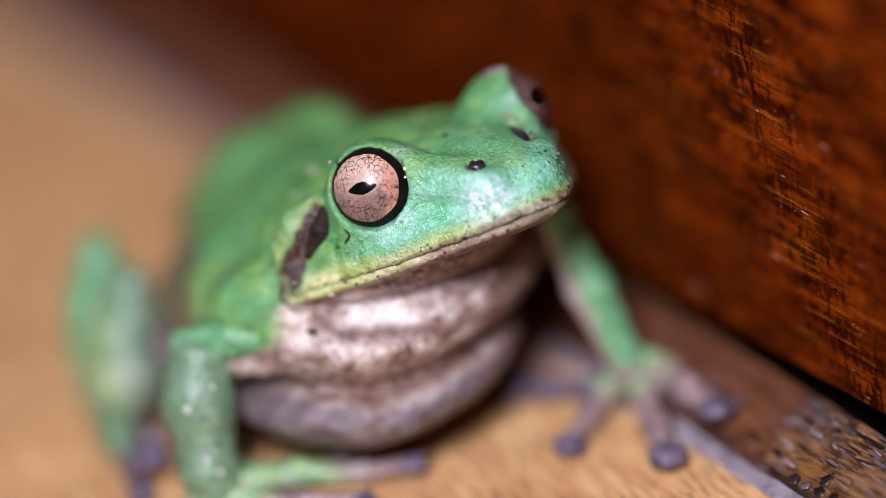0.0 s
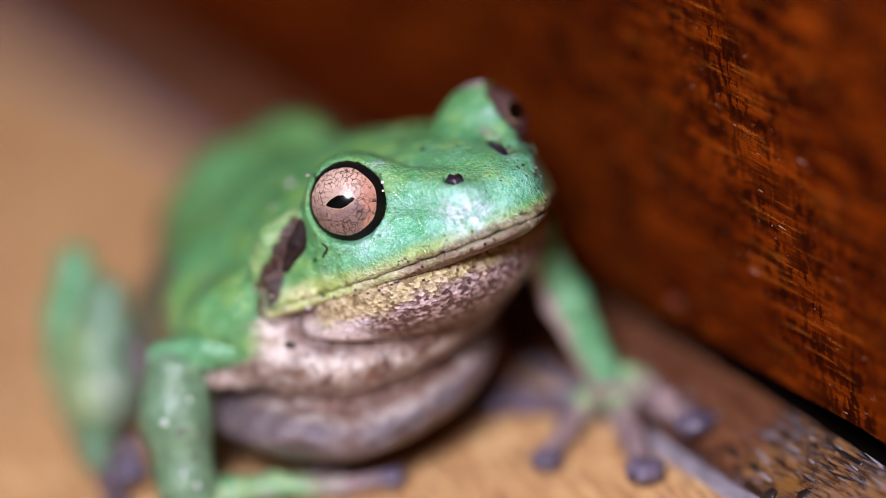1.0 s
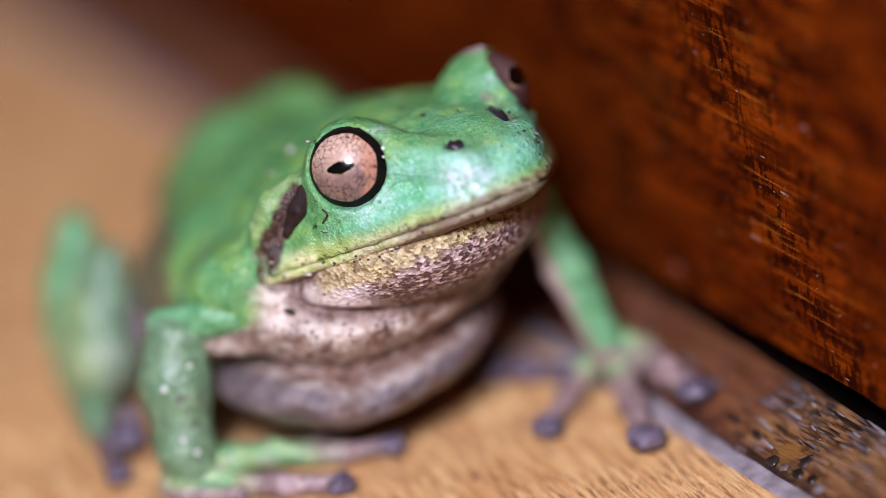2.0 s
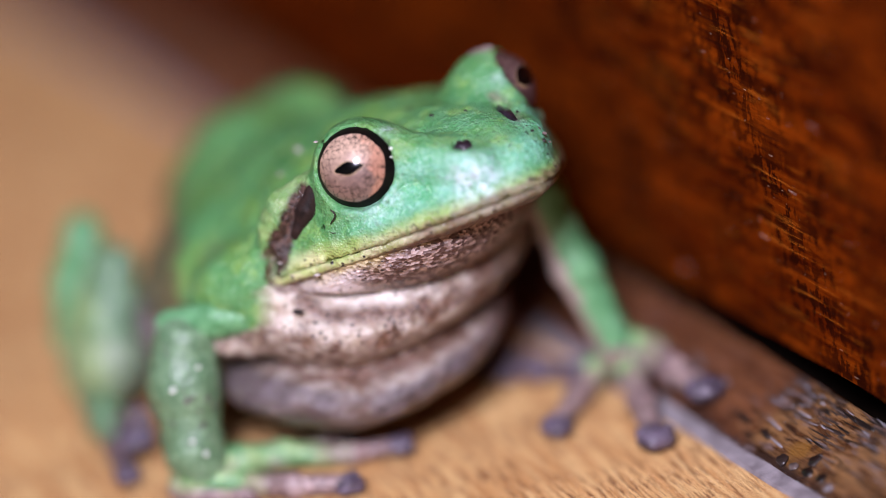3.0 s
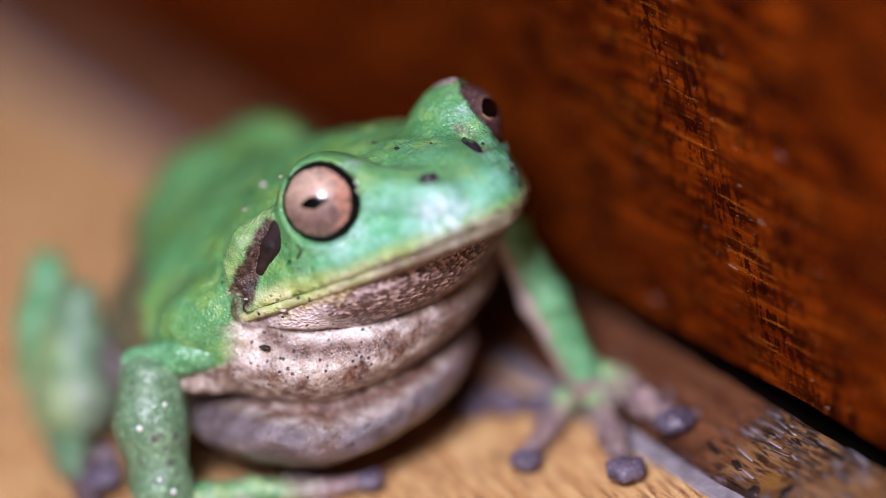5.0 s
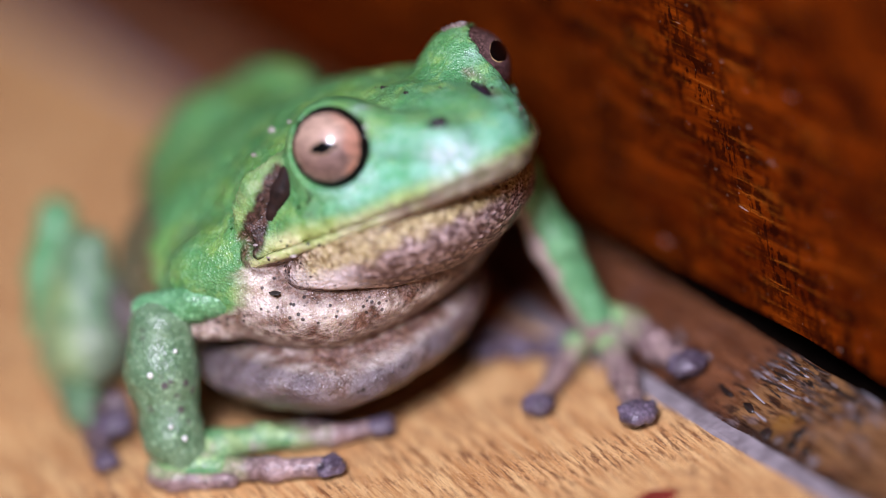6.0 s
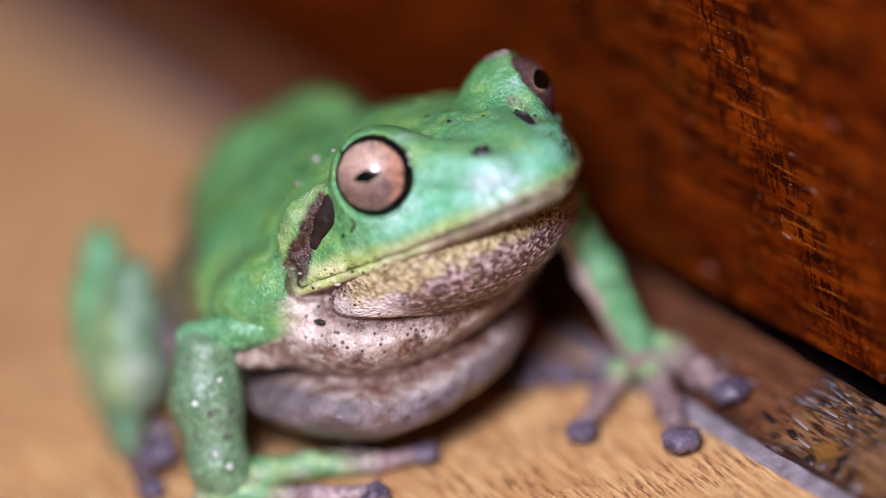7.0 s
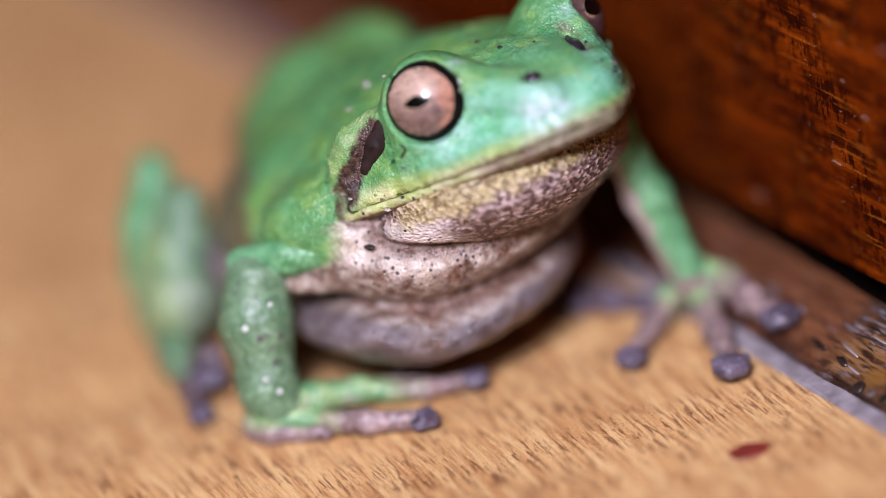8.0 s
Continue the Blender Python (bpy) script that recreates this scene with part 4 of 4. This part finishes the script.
def build_limbs():
    # right foreleg
    limb("upper_arm", [((-4.9, -9.7, 9.9), (-7.4, -11.6, 9.75), 1.1, 1.0), ((-7.4, -11.6, 9.75), (-10.0, -13.2, 9.4), 1.0, 0.85)], GREEN_LIMB, frog,
         "bright green upper foreleg")
    limb("forearm", [((-9.1, -13.1, 8.25), (-8.7, -13.9, 6.2), 1.85, 2.0), ((-8.7, -13.9, 6.2), (-7.75, -14.7, 2.7), 1.95, 1.6), ((-7.75, -14.7, 2.7), (-7.2, -14.6, 1.6), 1.6, 1.4)], ARM_SKIN, frog,
         "speckled grey-green forearm", h=0.16)
    limb("palm", [((-7.6, -14.9, 1.6), (-6.4, -12.7, 1.4), 1.25, 0.95), ((-6.4, -12.7, 1.4), (-5.05, -10.5, 1.3), 0.9, 0.72), ((-5.05, -10.5, 1.3), (-3.7, -9.4, 1.0), 0.72, 0.55),
                  ((-7.3, -15.2, 1.1), (-5.2, -14.0, 1.0), 1.0, 0.75)], WRIST_SKIN, frog, "yellow-green wrist and palm", h=0.14, k=0.4, pale=lambda v: 0.75 * step(lattice(v * 0.9, 71) + 0.5 * lattice(v * 2.5, 72), 0.25, 0.7))
    limb("heel_pad", [((-8.6, -15.3, 1.3), (-7.9, -15.9, 0.7), 0.6, 0.68), ((-7.9, -15.9, 0.7), (-6.9, -15.8, 0.6), 0.68, 0.6), ((-6.9, -15.8, 0.6), (-4.2, -14.1, 0.5), 0.6, 0.5)], FINGER_SKIN, frog, "brownish sole along the hand", fresh=lambda v: 0.7 * step(v[:, 2] + 0.4 * lattice(v * 1.4, 63), 0.9, 1.3))
    finger((-3.8, -9.45, 0.95), (-2.3, -7.85, 0.85), (-1.0, -6.0, 0.8), 0.52, frog, 0.88)
    finger((-5.2, -13.9, 0.85), (-2.56, -12.4, 0.8), (-0.4, -10.6, 0.7), 0.64, frog, 0.92)
    finger((-5.5, -9.8, 0.9), (-4.8, -7.8, 0.75), (-4.1, -7.1, 0.6), 0.42, frog, 0.45)
    # left foreleg
    limb("upper_arm", [((-3.0, 7.4, 11.2), (1.0, 6.2, 11.9), 1.4, 1.3)], GREEN_LIMB, frog)
    limb("forearm", [((1.0, 6.0, 12.0), (2.5, 6.6, 7.6), 1.15, 1.28), ((2.5, 6.6, 7.6), (4.0, 7.3, 3.0), 1.28, 1.1)], GREEN_LIMB, frog, "bright green forearm with a pale lilac edge",
         pale=lambda v: step(-0.64 * (v[:, 0] - np.interp(v[:, 2], [3, 7.6, 12], [4.0, 2.6, 1.1])) - 0.77 * (v[:, 1] - np.interp(v[:, 2], [3, 7.6, 12], [7.3, 6.7, 6.15])) + 0.2 * lattice(v * 1.1, 41), 0.45, 0.95) * 0.95)
    limb("palm", [((4.0, 7.3, 2.8), (4.3, 7.7, 1.7), 1.1, 0.95), ((4.3, 7.7, 1.7), (5.4, 7.9, 1.5), 0.95, 0.75)], FINGER_SKIN, frog, "brownish palm")
    limb("wrist", [((4.5, 8.3, 2.5), (6.3, 8.5, 2.2), 0.85, 0.7)], WRIST_SKIN, frog, "pale green wrist", h=0.16)
    finger((3.3, 6.6, 1.35), (4.0, 3.9, 0.85), (5.2, 1.3, 0.75), 0.62, frog, 0.95)
    finger((4.9, 7.4, 1.35), (7.9, 5.2, 1.0), (10.8, 3.1, 0.85), 0.74, frog, 1.15)
    finger((5.6, 8.6, 2.2), (8.25, 7.7, 2.0), (10.6, 7.2, 1.9), 0.85, frog, 1.15)
    limb("knuckle", [((3.2, 6.25, 1.5), (3.5, 5.6, 1.2), 0.7, 0.55)], WRIST_SKIN, frog, "pale green knuckle", h=0.16)
    limb("knuckle", [((5.0, 7.2, 1.55), (5.9, 6.5, 1.3), 0.78, 0.6)], WRIST_SKIN, frog, "pale green knuckle", h=0.16)
    # right hind leg, folded beside the body
    limb("thigh", [((-24.4, -7.5, 9.3), (-23.4, -9.2, 6.8), 1.15, 1.55), ((-23.4, -9.2, 6.8), (-22.4, -10.7, 4.4), 1.55, 1.5)], GREEN_LIMB, frog, "green folded thigh")
    limb("shank", [((-21.6, -8.5, 8.2), (-21.2, -10.3, 5.0), 1.2, 1.9), ((-20.4, -8.4, 8.4), (-20.3, -9.6, 6.2), 1.2, 1.7), ((-20.3, -9.6, 6.2), (-19.2, -11.0, 3.6), 1.9, 2.2), ((-19.2, -11.0, 3.6), (-20.4, -11.4, 3.0), 2.2, 1.9)], ARM_SKIN, frog, "pale grey-green folded shank",
         pale=lambda v: step((v - np.array((-20.3, -9.6, 6.2))) @ np.array((0.25, -0.55, -0.8)) + 0.9 * lattice(v * 0.6, 43), 1.2, 2.8) * 0.2,
         fresh=lambda v: 0.7 * step(-0.643 * (v[:, 0] + 20.6) - 0.766 * (v[:, 1] + 9.6) + 0.7 * lattice(v * 0.6, 44), -0.2, 1.2))
    limb("hip", [((-17.5, -5.5, 6.2), (-17.6, -8.0, 5.0), 2.8, 2.2)], SHADED_FLANK_SKIN, frog, "dusky grey-brown flank by the folded leg, darkened for shade")
    limb("foot", [((-19.8, -12.0, 1.5), (-17.5, -13.3, 1.2), 1.2, 1.05), ((-17.5, -13.3, 1.2), (-15.2, -14.4, 0.95), 1.0, 0.8)], ARM_SKIN, frog)
    finger((-15.6, -13.6, 1.4), (-14.4, -13.3, 2.2), (-14.1, -13.7, 1.6), 0.68, frog, 1.1, "toe")
    finger((-15.2, -14.6, 0.9), (-13.8, -15.4, 0.8), (-12.5, -16.2, 0.65), 0.62, frog, 0.85, "toe")
    limb("knuckle", [((-14.45, -13.3, 2.35), (-14.3, -13.5, 2.0), 0.62, 0.5)], FINGER_SKIN, frog, "pale pink knuckle", h=0.16, pale=lambda v: 1.0 + 0 * v[:, 0])
    # left hind leg, tucked under the body
    limb("thigh", [((-20, 4.5, 6.0), (-9.5, 8.5, 4.8), 3.0, 2.3)], SHADED_FLANK_SKIN, frog)
    limb("shank", [((-9.5, 8.5, 4.4), (-18.5, 9.8, 2.2), 2.1, 1.7)], SHADED_FLANK_SKIN, frog)
    limb("foot", [((-16.5, 9.8, 1.5), (-9.0, 7.6, 1.2), 1.2, 1.0), ((-9.0, 7.6, 1.2), (-4.4, 5.4, 0.9), 1.0, 0.8)], FINGER_SKIN, frog)
    finger((-4.6, 5.2, 0.9), (-3.4, 4.5, 0.8), (-2.4, 4.2, 0.7), 0.7, frog, 0.9, "toe")
    finger((-4.6, 5.4, 0.9), (-2.4, 5.2, 0.8), (-0.9, 5.2, 0.7), 0.6, frog, 0.9, "toe")
    finger((-4.8, 5.7, 0.9), (-1.6, 5.7, 0.8), (0.8, 6.0, 0.7), 0.6, frog, 0.85, "toe")


build_body()
build_jaw()
throat = build_throat()
for s in (-1, 1):
    build_eye(s)
for s in (-1, 1):
    limb("eardrum", [((a[0], a[1] * s, a[2]), (b[0], b[1] * s, b[2]), ra, rb) for a, b, ra, rb in ((DRUM[0], DRUM[1], 0.50, 0.64), (DRUM[1], DRUM[2], 0.64, 0.42))], EARDRUM, frog,
         "dark brown eardrum patch", 0.16, 0.3)
for c, size, yaw in NOSTRILS:
    blob("nostril", (c[0] - 0.05, c[1] * 0.98, c[2] - 0.34), (size[0] * 0.95, size[1] * 0.95, size[2] * 0.62), NOSTRIL, frog, "dark nostril pit", 4, 0.25, Matrix.Rotation(radians(yaw), 4, "Z"))
build_limbs()


def skin_top(x, y):
    """Height of the skin at a place on the head, from above."""
    z = np.linspace(23.0, 14.0, 900)
    inside = body_field(np.stack([np.full(900, x), np.full(900, y), z], 1)) < 0
    return z[np.argmax(inside)]


def build_marks():
    """Dirt on the frog, and warts whose wet glint is put into their colour."""
    rng = random.Random(31)
    for x, y, spread, count in ((3.9, 1.7, 0.45, 6), (6.6, 1.0, 0.5, 9), (6.4, -1.0, 0.6, 2), (-1.6, -0.6, 0.5, 2)):
        for _ in range(count):
            a, b, q = x + rng.gauss(0, spread), y + rng.gauss(0, spread * 0.7), rng.choice((0.035, 0.045, 0.06, 0.09))
            blob("dirt_speck", (a, b, skin_top(a, b) + 0.01), (q * rng.uniform(0.8, 1.8), q, 0.05), DARK_DIRT, frog, "", rng.randint(1, 99), 0.4, None, 8)
    bm = sweep_points([(-0.39, -8.21, 16.75), (-0.21, -8.16, 16.63), (-0.14, -8.13, 16.46), (-0.23, -8.13, 16.26), (-0.52, -8.26, 15.86)], [0.035, 0.05, 0.055, 0.055, 0.03], 6)
    part("hair_fleck", bm, DARK_DIRT, frog, "thin dark hair stuck on the cheek")
    bm = sweep_points([(-0.62, -8.37, 15.42), (-0.4, -8.28, 15.34), (-0.22, -8.21, 15.38)], [0.02, 0.03, 0.02], 6)
    part("hair_fleck", bm, DARK_DIRT, frog, "thin dark hair stuck on the cheek")
    for a, b in (((0.40, 4.55, 21.62), (0.0, 4.15, 21.72)), ((0.42, 4.25, 21.45), (0.1, 4.0, 21.58))):
        part("splinter", sweep_points([a, tuple((p + q) / 2 + 0.02 for p, q in zip(a, b)), b], [0.05, 0.06, 0.04], 6), DIRT, frog, "tiny pale splinter stuck on the brow")
    for c, q in (((1.90, -5.16, 19.74), 0.11), ((2.06, -5.36, 19.34), 0.07)):
        blob("wart", c, (q, q, q), GLINT_WART, frog, "small wart, its glint put into the pale colour", 3, 0.1, None, 12)
    for c, q in (((-1.69, -0.45, 19.36), 0.14), ((0.86, -1.04, 19.82), 0.13), ((2.4, 0.13, 19.97), 0.08), ((6.9, 1.5, 18.64), 0.13), ((-2.53, -9.9, 10.68), 0.26), ((-6.08, -11.6, 9.95), 0.16)):
        blob("dirt_speck", c, (q * 1.4, q, 0.08), DARK_DIRT, frog, "", int(c[0] * 10), 0.3, None, 10)
    for c, q in (((0.15, 4.45, 21.5), 0.15), ((-3.48, -9.85, 13.41), 0.12), ((-2.85, -9.6, 12.7), 0.13), ((-2.36, -6.86, 19.87), 0.11), ((-7.0, -4.43, 17.34), 0.22), ((-6.65, -6.28, 16.65), 0.16),
                 ((-1.4, -9.05, 12.86), 0.18)):
        blob("dirt_speck", c, (q * 1.3, q, q * 0.35), DIRT, frog, "pale dry dirt flake", int(c[0] * 10), 0.35, None, 10)
    for c, q in (((-0.3, 3.8, 21.50), 0.20), ((-0.1, 4.0, 21.58), 0.22), ((0.1, 4.2, 21.60), 0.18), ((-0.5, 3.6, 21.42), 0.16), ((0.2, 3.9, 21.45), 0.16), ((6.25, 1.9, 19.05), 0.10), ((6.7, 1.85, 18.88), 0.14), ((7.3, 1.6, 18.60), 0.09)):
        blob("dirt_speck", c, (q * 1.1, q * 0.8, q * 0.6), CRUMB, frog, "", int(c[0] * 10), 0.4, None, 10)
    for c, q in (((-7.65, -15.54, 6.88), 0.20), ((-7.01, -14.01, 7.84), 0.13), ((-6.59, -15.64, 3.97), 0.15), ((-6.22, -15.15, 3.12), 0.20)):
        blob("wart", c, (q, q, q), GLINT_WART, frog, "small wart, its glint put into the pale colour", 2, 0.05, None, 12)


build_marks()


def build_flake():
    """A red flake that lies on the floor."""
    bm = bmesh.new()
    n = 26
    rim = [(1.15 * math.cos(a) * (1 + 0.10 * math.sin(3 * a + 1)), 0.82 * math.sin(a) * (1 + 0.08 * math.sin(5 * a))) for a in (2 * math.pi * i / n for i in range(n))]
    top = [bm.verts.new((x * 0.94, y * 0.94, 0.09 + 0.03 * math.sin(2 * x))) for x, y in rim]
    low = [bm.verts.new((x, y, 0.0)) for x, y in rim]
    bm.faces.new(top)
    bm.faces.new(low[::-1])
    for i in range(n):
        j = (i + 1) % n
        bm.faces.new((low[i], low[j], top[j], top[i]))
    ob = part("red_flake", bm, RED_FLAKE, None)
    ob.data.polygons.foreach_set("use_smooth", [False] * len(ob.data.polygons))
    ob.matrix_world = pose(0.01104, 0.11497, 0.00002, 0, 0, 8)
    tagged(ob, "small dark red flake lying on the tan floor", "flake")


build_flake()


def build_dust():
    """Pale dust caught in the grain of the wall."""
    rng = random.Random(11)
    bm = bmesh.new()
    for _ in range(230):
        x, z, q = rng.uniform(-14, 16), 4.4 + 27 * rng.random(), rng.choice((0.014, 0.018, 0.022, 0.03))
        m = Matrix.Translation((x, 0.01, z)) @ Matrix.Diagonal((q * rng.choice((1.0, 1.3, 2.5, 5.0, 9.0)), q * 0.6, q, 1))
        bmesh.ops.create_icosphere(bm, subdivisions=1, radius=1, matrix=m)
    for x, z, long, tall in ((8.6, 5.5, 0.34, 0.15), (-7.0, 19.4, 0.45, 0.04), (-4.2, 14.5, 0.4, 0.035), (-0.6, 10.6, 0.5, 0.03)):
        bmesh.ops.create_icosphere(bm, subdivisions=2, radius=1, matrix=Matrix.Translation((x, 0.0, z)) @ Matrix.Rotation(-0.08, 4, "Y") @ Matrix.Diagonal((long, 0.05, tall, 1)))
    ob = part("wall_dust", bm, DUST, None)
    ob.matrix_world = Matrix.Translation(WALL_FOOT) @ Matrix.Rotation(WALL_TURN, 4, "Z")
    tagged(ob, "pale dust specks caught in the wall's grain", "dust", kind="stuff")


build_dust()


def build_varnish():
    """Curled slivers of old varnish along the worn stretch of the trim."""
    rng = random.Random(23)
    bm = bmesh.new()
    ramp = ((4.6, 0.7), (2.4, 1.62), (0.6, 2.32), (-0.2, 2.48))
    for _ in range(130):
        x, y = rng.uniform(-13, -2.5), min(4.4, abs(rng.gauss(0.2, 1.6)) - 0.1)
        for (ya, za), (yb, zb) in zip(ramp, ramp[1:]):
            if yb <= y <= ya:
                z = zb + (za - zb) * (y - yb) / (ya - yb)
                lean = math.atan2(za - zb, ya - yb)
        length, wide, lift = rng.uniform(0.4, 2.0), rng.uniform(0.02, 0.07), rng.uniform(0.02, 0.12)
        m = Matrix.Translation((x, y, z + 0.07)) @ Matrix.Rotation(lean, 4, "X") @ Matrix.Rotation(rng.uniform(-0.15, 0.15), 4, "Z")
        rows = []
        for i in range(6):
            t = i / 5
            w = wide * (0.35 + math.sin(math.pi * min(1, t + 0.12)) * 0.8) * rng.uniform(0.8, 1.2)
            up = lift * t * t
            rows.append([bm.verts.new(m @ Vector(((t - 0.5) * length, s * w, up + h))) for s, h in ((-1, 0.0), (1, 0.0), (1, 0.035), (-1, 0.035))])
        for a, b in zip(rows, rows[1:]):
            for q in range(4):
                bm.faces.new((a[q], a[(q + 1) % 4], b[(q + 1) % 4], b[q]))
        bm.faces.new(rows[0][::-1])
        bm.faces.new(rows[-1])
    # lilac-grey plates that come loose along the foot
    for x, y, long, wide in ((-7.3, 4.5, 1.1, 0.40), (-9.6, 4.4, 1.0, 0.42), (-9.3, 3.6, 0.8, 0.55), (-4.6, 3.8, 1.3, 0.26), (-2.0, 3.6, 1.8, 0.22), (-8.4, 4.5, 0.7, 0.32),
                             (-10.8, 4.3, 0.8, 0.40), (-11.8, 4.5, 0.7, 0.35), (1.8, 2.6, 1.6, 0.22), (4.6, 2.2, 1.8, 0.22)):
        z = np.interp(y, [-0.2, 0.6, 2.4, 4.5], [2.56, 2.4, 1.62, 0.75])
        m = Matrix.Translation((x, y, z + 0.03)) @ Matrix.Rotation(-0.39, 4, "X") @ Matrix.Rotation(rng.uniform(-0.25, 0.25), 4, "Z")
        n = 11
        rim = [(0.5 * long * math.cos(a) * rng.uniform(0.7, 1.1), wide * math.sin(a) * rng.uniform(0.7, 1.1)) for a in (2 * math.pi * i / n for i in range(n))]
        low = [bm.verts.new(m @ Vector((px, py, 0))) for px, py in rim]
        top = [bm.verts.new(m @ Vector((px * 0.93, py * 0.9, 0.07 + rng.uniform(0, 0.06)))) for px, py in rim]
        mid = bm.verts.new(m @ Vector((0, 0, 0.06)))
        bm.faces.new(low[::-1])
        for i in range(n):
            bm.faces.new((low[i], low[(i + 1) % n], top[(i + 1) % n], top[i]))
            bm.faces.new((top[i], top[(i + 1) % n], mid))
    bmesh.ops.recalc_face_normals(bm, faces=bm.faces)
    ob = part("varnish_slivers", bm, VARNISH, None)
    ob.matrix_world = Matrix.Translation(WALL_FOOT) @ Matrix.Rotation(WALL_TURN, 4, "Z")
    tagged(ob, "glossy peeling slivers of brown and grey varnish", "varnish", kind="stuff")


build_varnish()


# ---- what moves: the throat pumps air ----
def motions():
    """How far the throat is out, tenth by tenth."""
    beat = ("09989169198682394990847928917938698493855"
            "9084791793891859256949419499394873993949")
    rows = []
    for i, c in enumerate(beat):
        back = (1 - int(c) / 9) ** 1.5
        rows.append((i / 10, pose(-1.6 * MM * back, 0, 1.1 * MM * back, 0, -4 * back, 0)))
    walk(throat, rows)


motions()
